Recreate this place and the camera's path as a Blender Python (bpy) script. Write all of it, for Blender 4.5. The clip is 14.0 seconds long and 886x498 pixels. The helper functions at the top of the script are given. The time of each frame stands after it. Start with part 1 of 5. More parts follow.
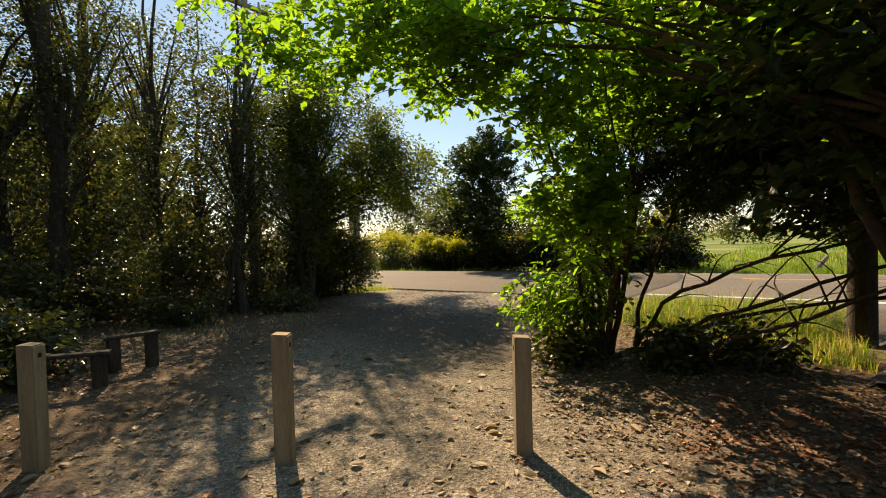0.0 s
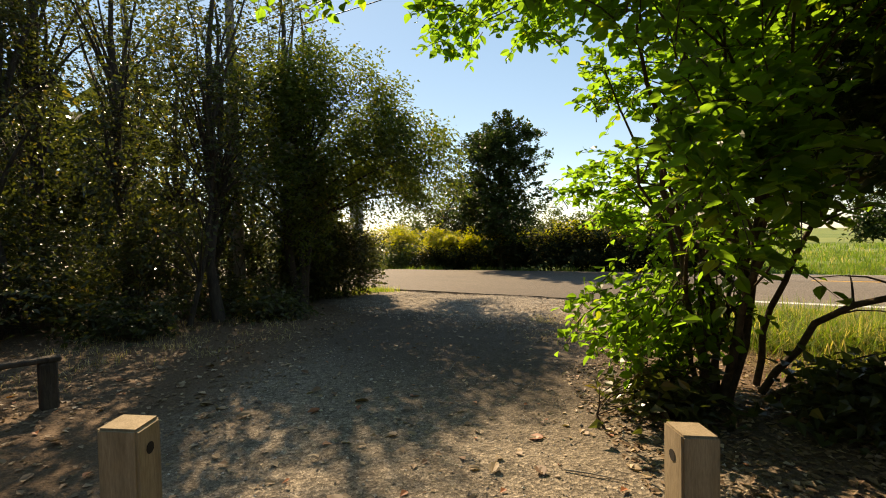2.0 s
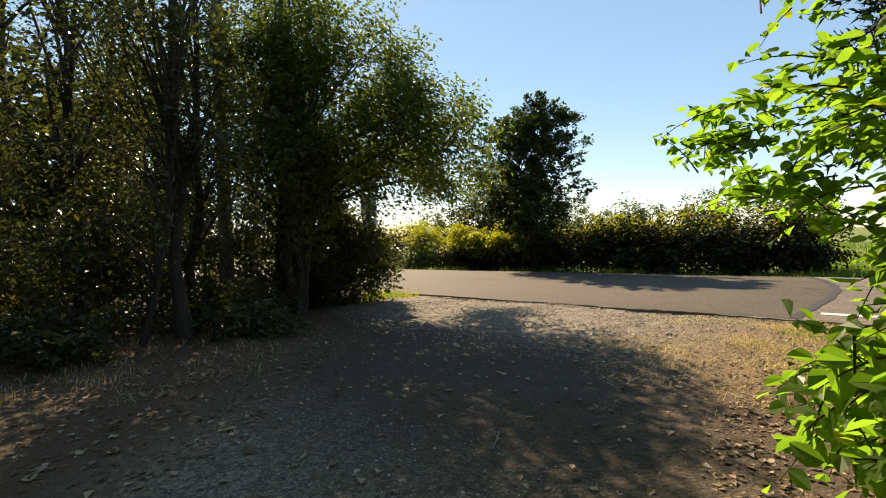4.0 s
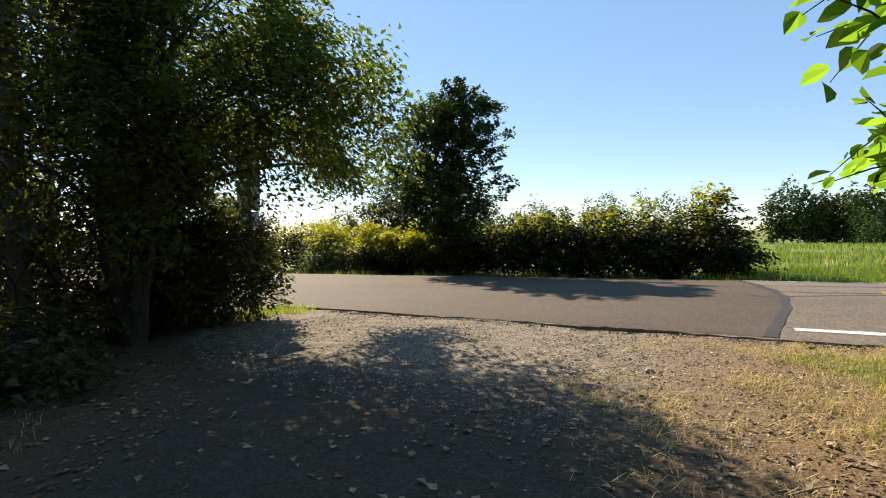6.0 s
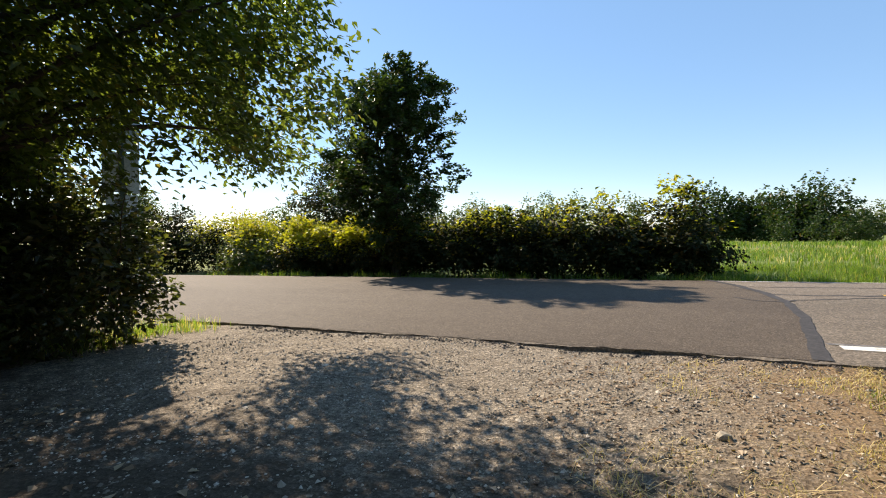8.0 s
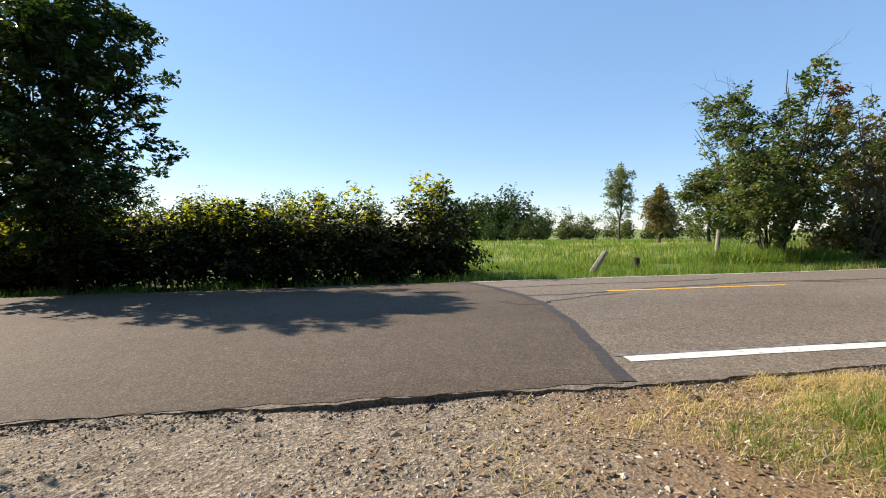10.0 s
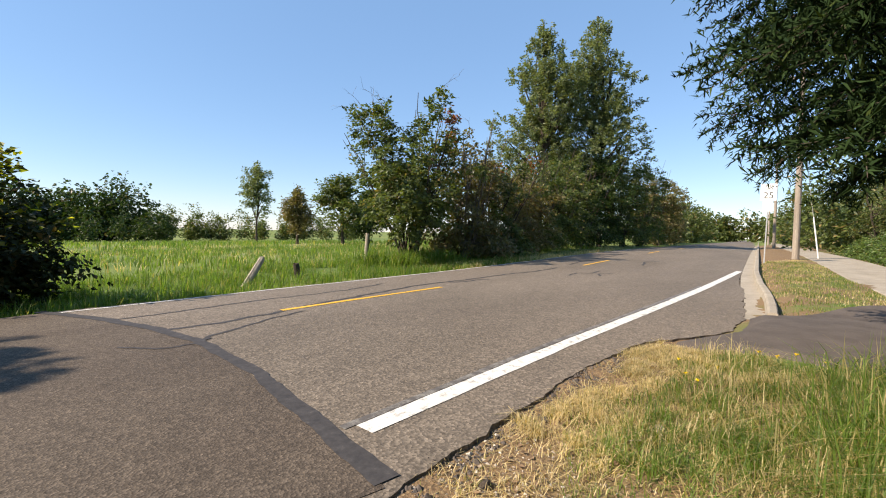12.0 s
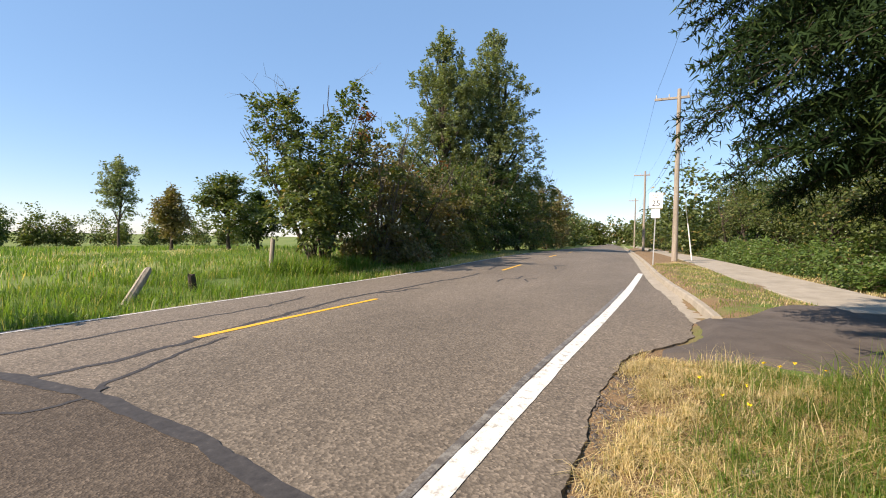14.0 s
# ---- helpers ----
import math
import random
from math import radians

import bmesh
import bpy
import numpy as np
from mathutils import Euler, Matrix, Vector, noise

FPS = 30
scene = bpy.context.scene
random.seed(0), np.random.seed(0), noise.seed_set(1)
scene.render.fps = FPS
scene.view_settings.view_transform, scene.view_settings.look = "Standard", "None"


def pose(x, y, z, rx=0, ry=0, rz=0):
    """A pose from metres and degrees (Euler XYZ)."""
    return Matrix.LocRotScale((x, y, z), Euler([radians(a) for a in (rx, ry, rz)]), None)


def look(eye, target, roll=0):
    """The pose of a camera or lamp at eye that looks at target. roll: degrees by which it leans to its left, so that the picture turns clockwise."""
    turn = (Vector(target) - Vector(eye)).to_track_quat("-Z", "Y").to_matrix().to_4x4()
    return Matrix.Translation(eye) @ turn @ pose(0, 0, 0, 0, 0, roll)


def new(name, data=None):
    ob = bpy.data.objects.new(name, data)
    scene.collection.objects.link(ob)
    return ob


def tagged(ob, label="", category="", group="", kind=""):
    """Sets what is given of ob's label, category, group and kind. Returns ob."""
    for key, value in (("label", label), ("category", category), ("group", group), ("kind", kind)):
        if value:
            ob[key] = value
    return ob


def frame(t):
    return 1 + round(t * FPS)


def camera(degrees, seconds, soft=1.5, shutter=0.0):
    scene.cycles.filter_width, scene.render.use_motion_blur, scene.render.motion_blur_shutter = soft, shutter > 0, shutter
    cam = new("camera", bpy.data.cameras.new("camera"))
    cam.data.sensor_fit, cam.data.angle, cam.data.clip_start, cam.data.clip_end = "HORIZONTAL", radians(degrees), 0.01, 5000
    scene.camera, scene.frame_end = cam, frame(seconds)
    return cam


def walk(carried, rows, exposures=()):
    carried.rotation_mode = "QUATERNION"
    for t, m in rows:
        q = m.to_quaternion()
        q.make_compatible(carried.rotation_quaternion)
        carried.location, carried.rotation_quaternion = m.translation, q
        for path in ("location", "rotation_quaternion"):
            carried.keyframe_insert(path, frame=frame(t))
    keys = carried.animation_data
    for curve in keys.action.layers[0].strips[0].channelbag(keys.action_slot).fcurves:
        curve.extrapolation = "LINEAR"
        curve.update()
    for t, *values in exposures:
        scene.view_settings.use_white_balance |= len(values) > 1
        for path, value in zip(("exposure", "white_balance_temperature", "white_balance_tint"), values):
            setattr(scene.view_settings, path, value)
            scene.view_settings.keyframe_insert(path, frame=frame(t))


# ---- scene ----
cam = camera(86.7, 14.0, 1.05)
METRES, EYE, TILT, LEAN, TURN = 14.7, 1.5, 0.0, 0.0, 37.3
ROWS = [
    (0.0, 0.0, 0.0, 0.0, -0.04, -1.61, 1.39),
    (0.5, -0.0026, 0.0353, -0.0009, 0.17, -1.65, 1.28),
    (1.0, -0.005, 0.07, -0.0057, 0.12, -1.74, 1.24),
    (1.5, -0.0084, 0.107, -0.0082, 0.56, -1.71, 1.25),
    (2.0, -0.0138, 0.1469, -0.0092, 0.94, -1.79, 1.23),
    (2.5, -0.0172, 0.1874, -0.0103, 2.27, -1.79, 1.31),
    (3.0, -0.0215, 0.2262, -0.0128, 4.06, -1.79, 1.23),
    (5.5, -0.0212, 0.4251, -0.0186, -1.67, -1.98, 1.05),
    (6.0, -0.0204, 0.463, -0.0178, -6.84, -1.98, 0.89),
    (6.5, -0.0173, 0.4998, -0.0179, -8.52, -2.01, 0.92),
    (7.0, -0.0167, 0.5369, -0.0199, -9.15, -2.12, 0.79),
    (9.5, 0.031, 0.7078, -0.0263, -34.14, -2.51, 0.23),
    (10.0, 0.0521, 0.7417, -0.0254, -44.91, -2.56, -0.06),
    (10.5, 0.0795, 0.7664, -0.0213, -57.73, -2.49, -0.3),
    (11.0, 0.1042, 0.7934, -0.0224, -72.2, -2.36, -1.03),
    (11.5, 0.1309, 0.8191, -0.024, -82.25, -2.27, -1.09),
    (12.0, 0.1578, 0.8393, -0.0223, -87.66, -2.04, -1.17),
    (12.5, 0.1827, 0.8633, -0.0236, -95.14, -1.92, -1.35),
    (13.0, 0.2082, 0.8799, -0.0255, -98.52, -1.92, -1.21),
    (13.5, 0.2226, 0.8919, -0.0239, -99.48, -1.44, -1.13),
    (14.0, 0.2272, 0.9045, -0.0221, -101.01, -1.25, -1.14),
]
EXPOSURES = [(0.0, 1.27, 10300, 15), (3.2, 1.33, 9600, 14), (5.5, 1.24, 7900, 13), (7.2, 1.26, 7600, 14), (9.3, 1.20, 7200, 14), (11.0, 1.20, 7250, 15), (14.0, 1.24, 7350, 17)]
walk(cam, [(t, pose(0, 0, EYE, TILT, LEAN, TURN) @ pose(METRES * x, METRES * y, METRES * z, 90 + pitch, roll, yaw)) for t, x, y, z, yaw, pitch, roll in ROWS],
     exposures=EXPOSURES)

# ---- light ----
SUN_EL, SUN_AZ = 37.0, -58.5          # degrees; azimuth clockwise from +y
world = bpy.data.worlds.new("sky")
scene.world = world
world.use_nodes = True
wn = world.node_tree.nodes
sky = wn.new("ShaderNodeTexSky")
sky.sky_type = 'NISHITA'
sky.sun_disc = False
sky.sun_elevation, sky.sun_rotation = radians(SUN_EL), radians(SUN_AZ)
sky.air_density, sky.dust_density, sky.ozone_density = 0.9, 0.05, 1.5
wn["Background"].inputs[1].default_value = 0.063
deep = wn.new("ShaderNodeHueSaturation")
deep.inputs["Saturation"].default_value = 1.15
deep.inputs["Value"].default_value = 1.26
world.node_tree.links.new(sky.outputs[0], deep.inputs["Color"])
air = wn.new("ShaderNodeMix")          # clear blue air light, which evens out the bright horizon
air.data_type = 'RGBA'
air.inputs[0].default_value = 0.42
air.inputs[7].default_value = (2.3, 4.7, 8.6, 1)
world.node_tree.links.new(deep.outputs[0], air.inputs[6])
world.node_tree.links.new(air.outputs[2], wn["Background"].inputs[0])
sun = new("sun", bpy.data.lights.new("sun", 'SUN'))
sun.data.energy, sun.data.angle, sun.data.color = 3.9, radians(0.55), (1.0, 0.93, 0.82)
sdir = Vector((math.sin(radians(SUN_AZ)) * math.cos(radians(SUN_EL)), math.cos(radians(SUN_AZ)) * math.cos(radians(SUN_EL)), math.sin(radians(SUN_EL))))
sun.matrix_world = look(sdir * 60, (0, 0, 0))


# ---- materials ----
def material(name, rough=0.8, metal=0.0, spec=0.3):
    m = bpy.data.materials.new(name)
    m.use_nodes = True
    b = m.node_tree.nodes["Principled BSDF"]
    b.inputs["Roughness"].default_value = rough
    b.inputs["Metallic"].default_value = metal
    b.inputs["Specular IOR Level"].default_value = spec
    return m, m.node_tree, b


def node(t, kind, **sets):
    n = t.nodes.new(kind)
    for k, v in sets.items():
        n.inputs[k.replace("_", " ")].default_value = v
    return n


def ramp(t, fac, stops):
    n = t.nodes.new("ShaderNodeValToRGB")
    while len(n.color_ramp.elements) < len(stops):
        n.color_ramp.elements.new(0.5)
    for e, (p, c) in zip(n.color_ramp.elements, stops):
        e.position, e.color = p, (c + (1,)) if len(c) == 3 else c
    t.links.new(fac, n.inputs[0])
    return n.outputs[0]


def grey(v):
    return (v, v, v)


def noise_tex(t, scale, detail=5, rough=0.6, dist=0.0, stretch=None):
    g = t.nodes.new("ShaderNodeNewGeometry")
    n = node(t, "ShaderNodeTexNoise", Scale=scale, Detail=detail, Roughness=rough, Distortion=dist)
    if stretch:
        mp = t.nodes.new("ShaderNodeMapping")
        mp.inputs["Scale"].default_value = stretch
        t.links.new(g.outputs["Position"], mp.inputs[0])
        t.links.new(mp.outputs[0], n.inputs["Vector"])
    else:
        t.links.new(g.outputs["Position"], n.inputs["Vector"])
    return n.outputs["Fac"]


def mixc(t, fac, a, b, mode='MIX'):
    n = t.nodes.new("ShaderNodeMix")
    n.data_type, n.blend_type = 'RGBA', mode
    for sock, v in ((0, fac), (6, a), (7, b)):
        if hasattr(v, "is_linked"):
            t.links.new(v, n.inputs[sock])
        else:
            n.inputs[sock].default_value = v if sock == 0 else (*v, 1)
    return n.outputs[2]


def maths(t, op, a, b=0.0, c=0.0):
    n = t.nodes.new("ShaderNodeMath")
    n.operation = op
    for i, v in enumerate((a, b, c)):
        if hasattr(v, "is_linked"):
            t.links.new(v, n.inputs[i])
        else:
            n.inputs[i].default_value = v
    return n.outputs[0]


def bump(t, b, height, strength=0.3, dist=0.02):
    n = node(t, "ShaderNodeBump", Strength=strength, Distance=dist)
    t.links.new(height, n.inputs["Height"])
    t.links.new(n.outputs[0], b.inputs["Normal"])


def leaf_material(name, dark, mid, odd, trans=0.5, rough=0.42, odd_at=0.93, gloss=0.35):
    """Leaf: two greens and a share of odd leaves, each leaf its own; light passes through."""
    m, t, b = material(name, rough, 0, gloss)
    g = t.nodes.new("ShaderNodeNewGeometry")
    col = ramp(t, g.outputs["Random Per Island"], [(0.0, dark), (0.55, mid), (odd_at, mid), (min(odd_at + 0.04, 1), odd)])
    patch = noise_tex(t, 0.9, 2)
    col = mixc(t, 0.45, col, ramp(t, patch, [(0.35, grey(0.55)), (0.65, grey(1.0))]), 'MULTIPLY')
    t.links.new(col, b.inputs["Base Color"])
    tr = t.nodes.new("ShaderNodeBsdfTranslucent")
    t.links.new(mixc(t, 1.0, col, (2.1, 2.15, 0.85), 'MULTIPLY'), tr.inputs[0])
    mx = t.nodes.new("ShaderNodeMixShader")
    mx.inputs[0].default_value = trans
    t.links.new(b.outputs[0], mx.inputs[1])
    t.links.new(tr.outputs[0], mx.inputs[2])
    t.links.new(mx.outputs[0], t.nodes["Material Output"].inputs[0])
    return m


def rough_material(name, a, b2, scale, rough=0.9, strength=0.5, stretch=None, fine=None, dist=0.02):
    m, t, b = material(name, rough, 0, 0.25)
    n1 = noise_tex(t, scale, 6, 0.65, 0, stretch)
    col = ramp(t, n1, [(0.3, a), (0.7, b2)])
    n2 = noise_tex(t, fine or scale * 7, 4, 0.7, 0, stretch)
    col = mixc(t, 0.6, col, ramp(t, n2, [(0.3, grey(0.55)), (0.7, grey(1.25))]), 'MULTIPLY')
    t.links.new(col, b.inputs["Base Color"])
    bump(t, b, n2, strength, dist)
    return m


LEAF_WOOD = leaf_material("woodland_leaf", (0.024, 0.031, 0.012), (0.068, 0.080, 0.027), (0.16, 0.12, 0.035), 0.40, 0.36, 0.92, 0.45)
LEAF_CORNER = leaf_material("drooping_leaf", (0.038, 0.054, 0.016), (0.095, 0.125, 0.034), (0.17, 0.14, 0.04), 0.56, 0.36, 0.94)
LEAF_HAZEL = leaf_material("broad_leaf", (0.062, 0.125, 0.025), (0.122, 0.225, 0.045), (0.20, 0.23, 0.04), 0.78, 0.36, 0.95)
# hedge pair: near-black for the shaded face, yellow for the sunlit top
LEAF_HEDGE_SHADE = leaf_material("shaded_hedge_leaf", (0.018, 0.026, 0.010), (0.036, 0.046, 0.015), (0.12, 0.085, 0.03), 0.12, 0.6, 0.88, 0.15)
LEAF_SUN_GOLD = leaf_material("sun_yellow_green_leaf", (0.15, 0.175, 0.020), (0.27, 0.26, 0.030), (0.30, 0.22, 0.03), 0.55)
LEAF_DARK = leaf_material("dark_tree_leaf", (0.018, 0.036, 0.010), (0.042, 0.072, 0.018), (0.09, 0.07, 0.03), 0.26, gloss=0.22)
LEAF_GREY = leaf_material("grey_green_leaf", (0.080, 0.108, 0.050), (0.175, 0.205, 0.098), (0.18, 0.18, 0.08), 0.3)
LEAF_MIX = leaf_material("roadside_leaf", (0.036, 0.052, 0.016), (0.112, 0.145, 0.040), (0.24, 0.18, 0.07), 0.28, 0.45, 0.92)
LEAF_RED = leaf_material("red_leaf", (0.16, 0.035, 0.015), (0.26, 0.08, 0.03), (0.3, 0.15, 0.05), 0.4)
LEAF_BROWN = leaf_material("dry_brown_leaf", (0.10, 0.085, 0.035), (0.18, 0.155, 0.065), (0.24, 0.12, 0.05), 0.3)
LEAF_IVY = leaf_material("bramble_leaf", (0.055, 0.100, 0.026), (0.115, 0.175, 0.044), (0.24, 0.23, 0.07), 0.35)
NEEDLE = leaf_material("fir_needle", (0.009, 0.024, 0.008), (0.024, 0.048, 0.013), (0.060, 0.090, 0.022), 0.06, 0.8, gloss=0.12)
LITTER = leaf_material("fallen_leaf", (0.16, 0.085, 0.045), (0.42, 0.31, 0.20), (0.34, 0.12, 0.05), 0.12, 0.6, 0.86)
LITTER_BROWN = leaf_material("brown_leaf_litter", (0.10, 0.055, 0.030), (0.25, 0.165, 0.095), (0.46, 0.35, 0.24), 0.10, 0.65, 0.88)
LITTER_RED = leaf_material("rust_leaf_mulch", (0.10, 0.030, 0.014), (0.24, 0.085, 0.035), (0.36, 0.17, 0.08), 0.05, 0.7, 0.85)
GRASS_GREEN = leaf_material("green_grass", (0.075, 0.125, 0.022), (0.150, 0.225, 0.044), (0.40, 0.33, 0.16), 0.5, 0.5, 0.74)
GRASS_FIELD = leaf_material("meadow_grass", (0.062, 0.112, 0.018), (0.128, 0.205, 0.036), (0.28, 0.25, 0.10), 0.45, 0.5, 0.88)
GRASS_STRAW = leaf_material("straw_grass", (0.36, 0.27, 0.14), (0.62, 0.50, 0.28), (0.20, 0.20, 0.06), 0.3, 0.6, 0.85)
BARK = rough_material("dark_bark", (0.035, 0.027, 0.020), (0.10, 0.078, 0.058), 9, stretch=(1, 1, 0.25), fine=38, strength=0.9)
BARK_PALE = rough_material("grey_bark", (0.10, 0.085, 0.065), (0.21, 0.18, 0.14), 8, stretch=(1, 1, 0.3), fine=40, strength=0.7)
TWIG = rough_material("twig_bark", (0.045, 0.032, 0.022), (0.12, 0.085, 0.055), 20)
POST_WOOD = rough_material("weathered_post_wood", (0.22, 0.165, 0.10), (0.36, 0.28, 0.18), 5, stretch=(3, 3, 0.35), fine=60, strength=0.4, dist=0.004)
GREY_WOOD = rough_material("silver_grey_wood", (0.20, 0.17, 0.13), (0.40, 0.35, 0.28), 6, stretch=(3, 3, 0.3), fine=50, strength=0.6, dist=0.006)
POLE_WOOD = rough_material("pole_wood", (0.22, 0.18, 0.14), (0.36, 0.31, 0.25), 3, stretch=(2, 2, 0.2), fine=30, strength=0.4)
CONCRETE = rough_material("old_concrete", (0.27, 0.235, 0.18), (0.40, 0.35, 0.275), 1.6, fine=60, strength=0.25, dist=0.004)
HOLE, _t, _b = material("dark_hole", 0.9)
_b.inputs["Base Color"].default_value = (0.02, 0.016, 0.012, 1)
STEEL = rough_material("galvanised_steel", (0.30, 0.31, 0.31), (0.42, 0.43, 0.43), 4, rough=0.5, strength=0.1)
WIRE, _t, _b = material("black_cable", 0.6)
_b.inputs["Base Color"].default_value = (0.02, 0.02, 0.022, 1)


def asphalt_material(name="worn_asphalt", rough=0.82, spec=0.35, low=(0.128, 0.104, 0.077), high=(0.190, 0.155, 0.117), chips=50.0):
    m, t, b = material(name, rough, 0, spec)
    big = noise_tex(t, 0.35, 5, 0.6, 0.5, (0.35, 1, 1))
    col = ramp(t, big, [(0.3, low), (0.7, high)])
    g = t.nodes.new("ShaderNodeNewGeometry")
    v = node(t, "ShaderNodeTexVoronoi", Scale=chips)
    t.links.new(g.outputs["Position"], v.inputs["Vector"])
    col = mixc(t, 0.72, col, ramp(t, v.outputs["Color"], [(0.1, grey(0.42)), (0.55, grey(0.95)), (0.9, grey(1.7)), (1.0, grey(2.6))]), 'MULTIPLY')
    col = mixc(t, 0.8, col, ramp(t, noise_tex(t, 24, 4, 0.8), [(0.3, grey(0.68)), (0.7, grey(1.32))]), 'MULTIPLY')
    mid = noise_tex(t, 5, 6, 0.75)
    col = mixc(t, 0.5, col, ramp(t, mid, [(0.3, grey(0.7)), (0.7, grey(1.2))]), 'MULTIPLY')
    t.links.new(col, b.inputs["Base Color"])
    bump(t, b, v.outputs["Distance"], 0.55, 0.006)
    return m


def tar_material():
    m, t, b = material("black_tar_seal", 0.75, 0, 0.2)
    n = noise_tex(t, 14, 6, 0.7)
    t.links.new(ramp(t, n, [(0.3, (0.036, 0.034, 0.034)), (0.6, (0.062, 0.058, 0.056)), (0.75, (0.11, 0.10, 0.09))]), b.inputs["Base Color"])
    bump(t, b, n, 0.3, 0.004)
    return m


def paint_material(name, col, worn, at=0.62):
    m, t, b = material(name, 0.6, 0, 0.4)
    n = noise_tex(t, 9, 8, 0.78)
    t.links.new(ramp(t, n, [(at - 0.06, col), (at + 0.06, worn)]), b.inputs["Base Color"])
    bump(t, b, noise_tex(t, 160, 3), 0.25, 0.003)
    return m


def ground_material():
    """Gravel and leaf litter on the track, straw and grass on the verge, grass in the field."""
    m, t, b = material("earth_and_gravel", 0.92, 0, 0.2)
    g = t.nodes.new("ShaderNodeNewGeometry")
    sep = t.nodes.new("ShaderNodeSeparateXYZ")
    t.links.new(g.outputs["Position"], sep.inputs[0])
    x, y = sep.outputs[0], sep.outputs[1]
    v = node(t, "ShaderNodeTexVoronoi", Scale=34.0)
    t.links.new(g.outputs["Position"], v.inputs["Vector"])
    v2 = node(t, "ShaderNodeTexVoronoi", Scale=110.0)
    t.links.new(g.outputs["Position"], v2.inputs["Vector"])
    n1 = noise_tex(t, 0.7, 5)
    n2 = noise_tex(t, 4.5, 6, 0.7)
    n3 = noise_tex(t, 45, 5, 0.8)
    gravel = ramp(t, n2, [(0.3, (0.150, 0.120, 0.088)), (0.7, (0.260, 0.218, 0.165))])
    gravel = mixc(t, 0.7, gravel, ramp(t, v.outputs["Color"], [(0.1, grey(0.4)), (0.5, grey(0.95)), (0.95, grey(1.8))]), 'MULTIPLY')
    gravel = mixc(t, 0.85, gravel, ramp(t, v2.outputs["Color"], [(0.1, grey(0.4)), (0.6, grey(1.0)), (0.95, grey(1.9))]), 'MULTIPLY')
    earth = ramp(t, n3, [(0.25, (0.045, 0.028, 0.017)), (0.5, (0.11, 0.070, 0.042)), (0.75, (0.22, 0.150, 0.090))])
    straw = ramp(t, n3, [(0.25, (0.085, 0.050, 0.027)), (0.5, (0.20, 0.130, 0.070)), (0.75, (0.38, 0.28, 0.155))])
    green = ramp(t, n3, [(0.25, (0.045, 0.075, 0.016)), (0.5, (0.10, 0.155, 0.032)), (0.8, (0.22, 0.24, 0.075))])
    # packed dark dirt in the middle of the track, coloured darker still to deepen the tree shade
    shade_dirt = ramp(t, n3, [(0.25, (0.028, 0.020, 0.012)), (0.6, (0.058, 0.041, 0.027)), (0.85, (0.11, 0.08, 0.055))])
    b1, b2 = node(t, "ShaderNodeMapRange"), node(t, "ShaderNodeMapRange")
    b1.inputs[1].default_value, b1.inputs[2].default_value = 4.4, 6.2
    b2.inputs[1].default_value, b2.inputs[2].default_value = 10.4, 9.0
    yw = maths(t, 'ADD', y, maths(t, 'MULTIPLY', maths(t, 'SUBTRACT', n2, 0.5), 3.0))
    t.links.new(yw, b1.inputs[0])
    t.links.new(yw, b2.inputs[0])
    # band by y only: tree shade painted into the gravel colour
    gravel = mixc(t, maths(t, 'MULTIPLY', maths(t, 'MULTIPLY', b1.outputs[0], b2.outputs[0]), 0.8), gravel, shade_dirt)
    # track: distance from a line running from the camera's first place to the road mouth
    d = maths(t, 'ADD', maths(t, 'MULTIPLY', x, 0.80), maths(t, 'MULTIPLY', y, 0.60))
    wob = maths(t, 'MULTIPLY', maths(t, 'SUBTRACT', n1, 0.5), 2.4)
    dn = maths(t, 'ABSOLUTE', maths(t, 'ADD', maths(t, 'ADD', d, 0.35), wob))
    mouth = maths(t, 'MULTIPLY', maths(t, 'MAXIMUM', maths(t, 'SUBTRACT', y, 8.5), 0.0), 0.9)
    mr = node(t, "ShaderNodeMapRange")
    mr.inputs[1].default_value, mr.inputs[2].default_value = 1.7, 2.9
    t.links.new(maths(t, 'SUBTRACT', dn, mouth), mr.inputs[0])
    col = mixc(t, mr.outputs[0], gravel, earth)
    # verge: straw east of the mouth, near the road
    ve = node(t, "ShaderNodeMapRange")
    ve.inputs[1].default_value, ve.inputs[2].default_value = -5.3, -3.8
    t.links.new(maths(t, 'ADD', maths(t, 'ADD', x, maths(t, 'MULTIPLY', maths(t, 'SUBTRACT', n2, 0.5), 2.6)), maths(t, 'MULTIPLY', maths(t, 'SUBTRACT', 12.0, y), 0.05)), ve.inputs[0])
    vy = node(t, "ShaderNodeMapRange")
    vy.inputs[1].default_value, vy.inputs[2].default_value = 8.0, 9.4
    t.links.new(maths(t, 'ADD', y, wob), vy.inputs[0])
    col = mixc(t, maths(t, 'MULTIPLY', ve.outputs[0], vy.outputs[0]), col, straw)
    gm = node(t, "ShaderNodeMapRange")
    gm.inputs[1].default_value, gm.inputs[2].default_value = 0.46, 0.62
    t.links.new(n1, gm.inputs[0])
    gx = node(t, "ShaderNodeMapRange")
    gx.inputs[1].default_value, gx.inputs[2].default_value = -3.4, -2.0
    t.links.new(x, gx.inputs[0])
    gy = node(t, "ShaderNodeMapRange")
    gy.inputs[1].default_value, gy.inputs[2].default_value = 12.7, 12.1
    t.links.new(y, gy.inputs[0])
    near_green = maths(t, 'MULTIPLY', maths(t, 'MULTIPLY', gm.outputs[0], gx.outputs[0]), maths(t, 'MULTIPLY', vy.outputs[0], gy.outputs[0]))
    col = mixc(t, near_green, col, green)
    # field beyond the road
    fy = node(t, "ShaderNodeMapRange")
